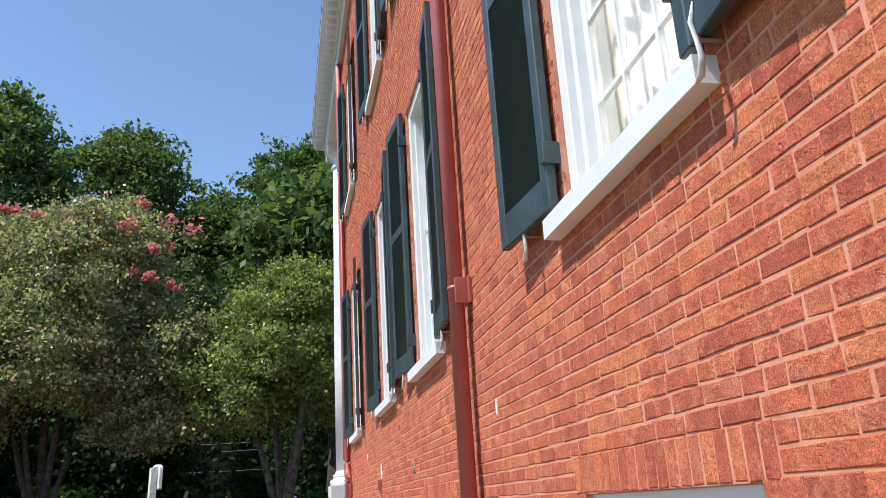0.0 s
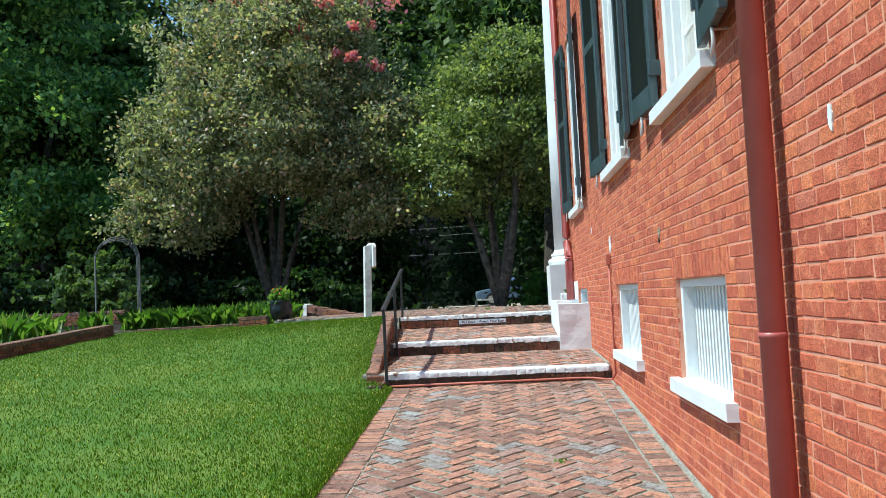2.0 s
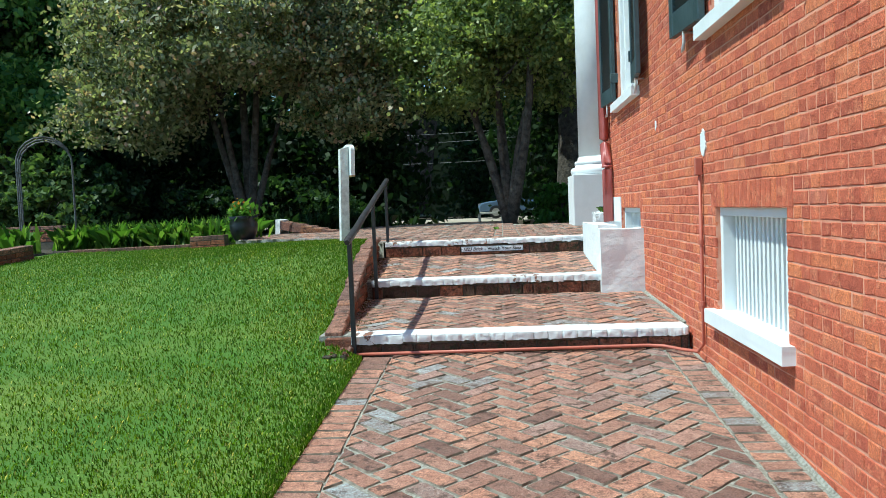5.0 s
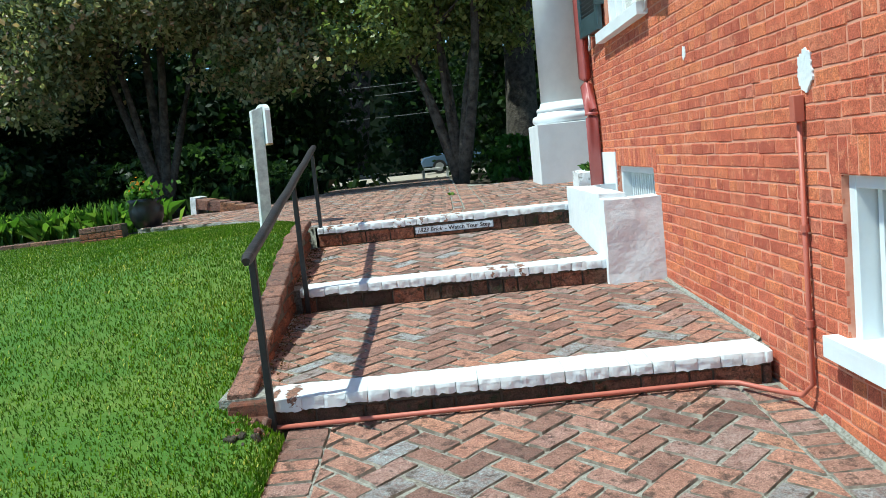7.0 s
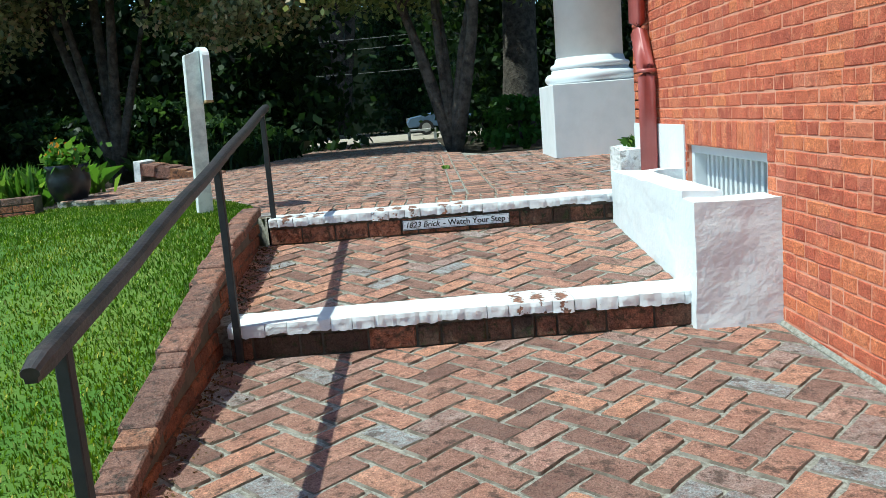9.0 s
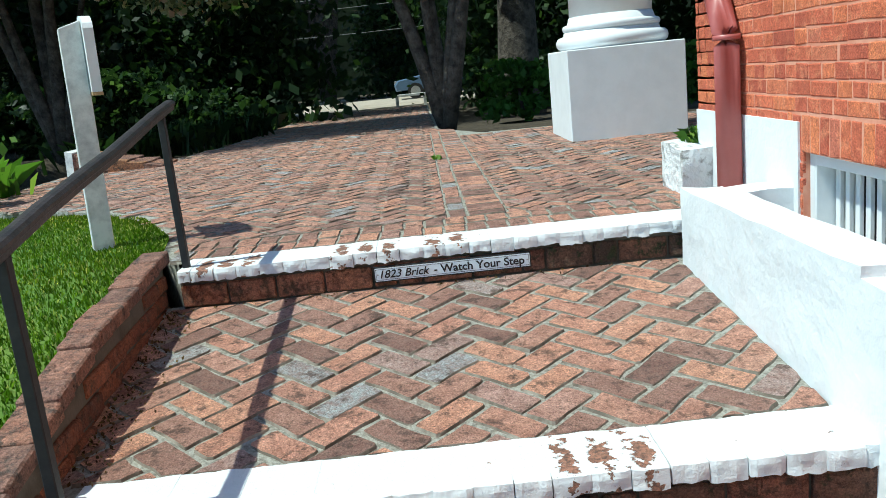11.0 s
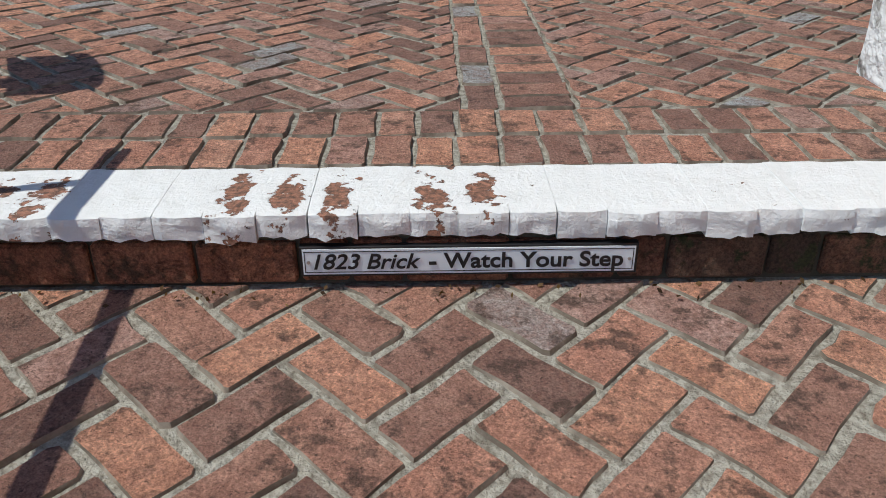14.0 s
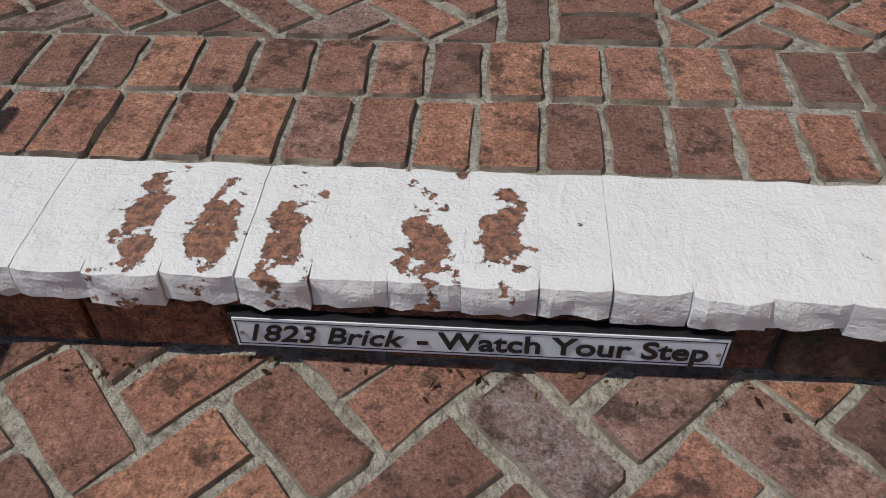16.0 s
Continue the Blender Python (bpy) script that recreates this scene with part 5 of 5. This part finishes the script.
for i in range(34):
    clump("lily_clump", "strap-leaved bright green lily clump in the bed", -7.3 + 2.9 * i / 33 + rr.uniform(-0.1, 0.1), 18.75 + rr.uniform(0, 0.9), 60, 0.42, 0.05, L_LILY, 100 + i, 0.12)
for i in range(16):
    clump("lily_clump", "strap-leaved green plant at the terrace's edge", -4.4 + rr.uniform(-0.3, 1.4), 22.4 + 0.42 * i, 60, 0.45, 0.045, L_SHRUB, 200 + i, 0.16)
for i in range(8):
    clump("bed_plant", "broad-leaved garden plant behind the low wall", -7.6 - rr.uniform(0, 2.0), 15.0 + 0.5 * i, 50, 0.5, 0.07, L_LILY, 300 + i, 0.16)
# ---- paving and wall pieces ----
rng = random.Random(5)
lay_wall()


def row(x0, x1, y0, y1, along, pitch, joint, rng):
    """Bricks side by side in one row along x or y."""
    out, a, end = [], (x0 if along == "x" else y0), (x1 if along == "x" else y1)
    while a < end - 0.03:
        w = min(pitch + rng.uniform(-0.007, 0.007), end - a)
        g, c = joint / 2 + rng.uniform(-0.002, 0.002), rng.uniform(0.003, 0.010)
        out.append(rounded_rect(a + g, a + w - g, y0 + g + rng.uniform(-0.004, 0.004), y1 - g, c) if along == "x" else rounded_rect(x0 + g + rng.uniform(-0.005, 0.003), x1 - g, a + g, a + w - g, c))
        a += w
    return out


every = lambda x, y: True
p_z, t1_z, t2_z, tt_z = (lambda x, y: path_z(y)), (lambda x, y: tread1_z(y)), (lambda x, y: tread2_z(y)), (lambda x, y: terrace_z(y))
border = row(PATH_L, PATH_L + 0.205, -3, STEP_1 - 0.02, "y", 0.112, 0.008, rng) + row(1.187, 1.372, -3, STEP_1 - 0.06, "y", 0.114, 0.012, rng)
lay(herringbone(PATH_L + 0.207, 1.183, -2.0, STEP_1 - 0.01, 0.122, 0.011, rng) + border, p_z, path, lambda x, y: y > 8.1, M_PAVE, M_PAVE_I, rng)
lay(herringbone(-1.20, 1.372, STEP_1 + 0.243, STEP_2 - 0.0, 0.122, 0.011, rng), t1_z, tread_1, every, M_PAVE, M_PAVE_I, rng)
lay(herringbone(-1.34, 1.0, STEP_2 + 0.243, STEP_3 - 0.0, 0.122, 0.012, rng, 0.02, 0.03), t2_z, tread_2, every, M_PAVE, M_PAVE_I, rng, wobble=0.0034)
head = row(-1.40, 1.39, STEP_3 + 0.243, STEP_3 + 0.445, "x", 0.104, 0.008, rng) + row(-1.44, 1.39, STEP_3 + 0.447, STEP_3 + 0.645, "x", 0.108, 0.009, rng)
lane = row(-0.02, 0.085, STEP_3 + 0.648, 22.5, "y", 0.225, 0.008, rng) + row(0.088, 0.30, STEP_3 + 0.648, 22.5, "y", 0.112, 0.008, rng)


def inside(polys):
    keep = []
    for p in polys:
        cx, cy = sum(q[0] for q in p) / len(p), sum(q[1] for q in p) / len(p)
        a, b = terrace_span(cy)
        if a + 0.05 < cx < b - 0.05:
            keep.append(p)
    return keep


field = herringbone(-4.4, -0.025, STEP_3 + 0.648, 22.0, 0.108, 0.010, rng) + herringbone(0.303, 6.0, STEP_3 + 0.648, 21.0, 0.108, 0.010, rng) + herringbone(-3.7, 0.3, 22.0, 37.5, 0.14, 0.018, rng)
lay(head + inside(lane + field), tt_z, terrace_bed, lambda x, y: y < 17.0 and -1.6 < x < 1.3, M_PAVE, M_PAVE_I, rng)


# ---- retaining wall beside the steps ----
def wall_top(y):
    return float(np.interp(y, [11.56, 11.66, 13.4, 14.16, 15.22], [0.12, 0.14, 0.49, 0.63, 0.70]))


def wall_in(y):
    return float(np.interp(y, [11.3, 15.3], [-1.09, -1.375]))


def retaining_wall():
    t = thing("retaining_wall", "low weathered brick wall rising beside the steps", "wall", (0, 0, 0), "", "structure")
    r = random.Random(9)
    s, n = Shape(), 20
    for i in range(n):
        y0, y1 = 11.57 + 3.63 * i / n, 11.57 + 3.63 * (i + 1) / n
        vs = [(wall_in(y) - dx, y, z) for y in (y0, y1) for dx, z in ((0.012, -0.2), (0.105, -0.2), (0.105, wall_top(y) - 0.02), (0.012, wall_top(y) - 0.02))]
        s.add(vs, [(0, 3, 7, 4), (1, 5, 6, 2), (3, 2, 6, 7), (0, 1, 2, 3), (4, 7, 6, 5)])
    s.make("core", M_RMORT, t)
    for x0, y0, w, h in ((-1.235, 11.435, 0.205, 0.02), (-1.225, 11.50, 0.20, 0.085)):
        Shape().box(x0, x0 + w, y0, y0 + 0.10, -0.12, h, None, 0.008).make("wall_brick", M_SIDE, t)
    y = 11.56
    while y < 15.2:
        w = r.choice((0.2, 0.21, 0.115)) + r.uniform(-0.01, 0.01)
        z, k = wall_top(y + w / 2), wall_top(y + w) - wall_top(y)
        x = wall_in(y + w / 2)
        b = Shape().box(x - 0.118 + r.uniform(-0.01, 0.01), x + 0.008 + r.uniform(-0.004, 0.006), y + 0.005, y + w - 0.005, z - 0.062, z + r.uniform(-0.006, 0.006), None, 0.007)
        b.v = [(p, q, h + k * (q - y - w / 2) / w) for p, q, h in b.v]
        b.make("brick", M_COPE, t)
        y += w
    for c in range(9):
        z0 = -0.06 + c * 0.074
        y = 11.4 + (c % 2) * 0.11 - 0.2
        while y < 15.15:
            ln = 0.225
            ya, yb = max(11.58, y), min(15.18, y + ln)
            y += ln
            floor_z = tread1_z(ya) if ya < STEP_2 else tread2_z(ya)
            if yb - ya > 0.04 and z0 + 0.068 < wall_top(ya) - 0.062 and z0 > floor_z - 0.07:
                xa = wall_in((ya + yb) / 2)
                Shape().box(xa - 0.08, xa + r.uniform(-0.005, 0.004), ya + 0.006, yb - 0.006, z0, z0 + 0.063, None, 0.005).make("wall_brick", M_SIDE, t)
    return t


retaining_wall()


# ---- small things on the wall and ground ----
def patch(name, label, y, z, w, h, seed, material):
    """An uneven thin skin of paint or mortar left on the wall, or black for a hole."""
    n = 44
    ring = []
    for k in range(n):
        a = 2 * math.pi * k / n
        q = Vector((math.cos(a), math.sin(a), seed * 3.7))
        f = 0.86 + 0.30 * noise.noise(q * 1.6) + 0.22 * noise.noise(q * 5.0)
        ring.append((y + w * f * math.cos(a), z + h * f * math.sin(a)))
    vs = [(WALL_X - 0.006, a, b) for a, b in ring] + [(WALL_X + 0.004, a, b) for a, b in ring]
    fs = [tuple(reversed(range(n)))] + [(k, (k + 1) % n, n + (k + 1) % n, n + k) for k in range(n)]
    return tagged(mesh_ob(name, vs, fs, material), label, "patch", "", "structure")


patch("wall_patch", "small spot of white filler on the brick", 5.47, 1.43, 0.022, 0.045, 1, M_STUCCO)
patch("wall_patch", "white paint left round a conduit's top", 11.02, 1.36, 0.075, 0.095, 2, M_STUCCO)
patch("wall_patch", "pale mortar smear above a small hole", 8.47, 1.28, 0.03, 0.04, 3, M_PMORT)
# No hole is cut: a black skin stands in for its shade.
patch("wall_patch", "black spot painted for the shade in a small hole", 8.49, 1.225, 0.022, 0.022, 4, M_INK)
patch("wall_patch", "small spot of white filler on the brick", 12.6, 1.62, 0.03, 0.05, 5, M_STUCCO)
fillet = Shape()
for y0, y1, zf in ((STEP_1 + 0.2, 13.36, tread1_z), (4.0, 11.0, path_z)):
    for i in range(24):
        a, b = y0 + (y1 - y0) * i / 24, y0 + (y1 - y0) * (i + 1) / 24
        fillet.add([(WALL_X - 0.020 + 0.007 * noise.noise(Vector((0, q * 3, 0))), q, zf(q) - 0.004) for q in (a, b)] + [(WALL_X - 0.004, q, zf(q) + 0.014) for q in (a, b)] + [(WALL_X + 0.01, q, zf(q) - 0.05) for q in (a, b)], [(0, 2, 3, 1), (2, 4, 5, 3)])
structure(fillet.make("wall_fillet", M_PMORT), "narrow mortar fillet along the foot of the wall", "trim")


def litter():
    rs = np.random.RandomState(6)
    pts = []
    for y0, y1, zf, n in ((STEP_1 + 0.22, STEP_2 - 0.02, tread1_z, 260), (STEP_2 + 0.22, STEP_3 - 0.02, tread2_z, 420)):
        y = rs.uniform(y0, y1, n)
        x = np.array([wall_in(q) for q in y]) + 0.01 + np.abs(rs.normal(size=n)) * 0.07
        pts.append(np.stack([x, y, [zf(q) + 0.006 for q in y]], 1))
    x = rs.uniform(-1.2, 0.95, 70)
    pts.append(np.stack([x, STEP_3 - 0.01 - np.abs(rs.normal(size=70)) * 0.03, np.full(70, tread2_z(STEP_3 - 0.02) + 0.005)], 1))
    ob = leaves("leaf_litter", np.concatenate(pts), 0.009, L_LITTER, None, 6, 1.8, 0)
    return tagged(ob, "dry brown leaf crumbs gathered along the step edges", "litter", "", "stuff")


L_LITTER = leaf_mat("dry_leaves", [(0, (0.05, 0.03, 0.018)), (0.7, (0.14, 0.085, 0.045)), (1, (0.32, 0.22, 0.12))], 0.8)
litter()


def weed(x, y, z, n, ln, seed, label):
    t = thing("weed", label, "weed", (x, y, z), "weeds")
    tagged(blades("leaf", n, lambda rs, k: np.concatenate([rs.normal(size=(k, 2)) * 0.025, np.zeros((k, 1))], 1), ln, 0.02, L_LILY, seed, t, 1.0), kind="stuff")


weed(-0.02, 18.7, terrace_z(18.7), 16, 0.045, 1, "small green weed between the terrace bricks")
weed(1.38, 15.95, 0.87, 30, 0.10, 2, "small green weed growing on the white block")
weed(0.62, 8.35, path_z(8.35), 10, 0.03, 3, "small green weed between the path bricks")


def rubble():
    r = random.Random(31)
    t = thing("rubble", "broken brick and mortar crumbs at the wall's foot", "rubble", (-1.08, 11.36, -0.06))
    for k in range(26):
        a = r.uniform(0.012, 0.035)
        m = Matrix.Translation((r.uniform(-0.10, 0.08), r.uniform(-0.10, 0.08), r.uniform(-0.01, 0.07))) @ pose(0, 0, 0, r.uniform(0, 360), r.uniform(0, 360), r.uniform(0, 360))
        Shape().box(-a, a, -a * 0.7, a * 0.7, -a * 0.5, a * 0.5, m, a * 0.15).make("crumb", r.choice((M_SIDE, M_SOIL, M_COPE)), t)
    return t


rubble()
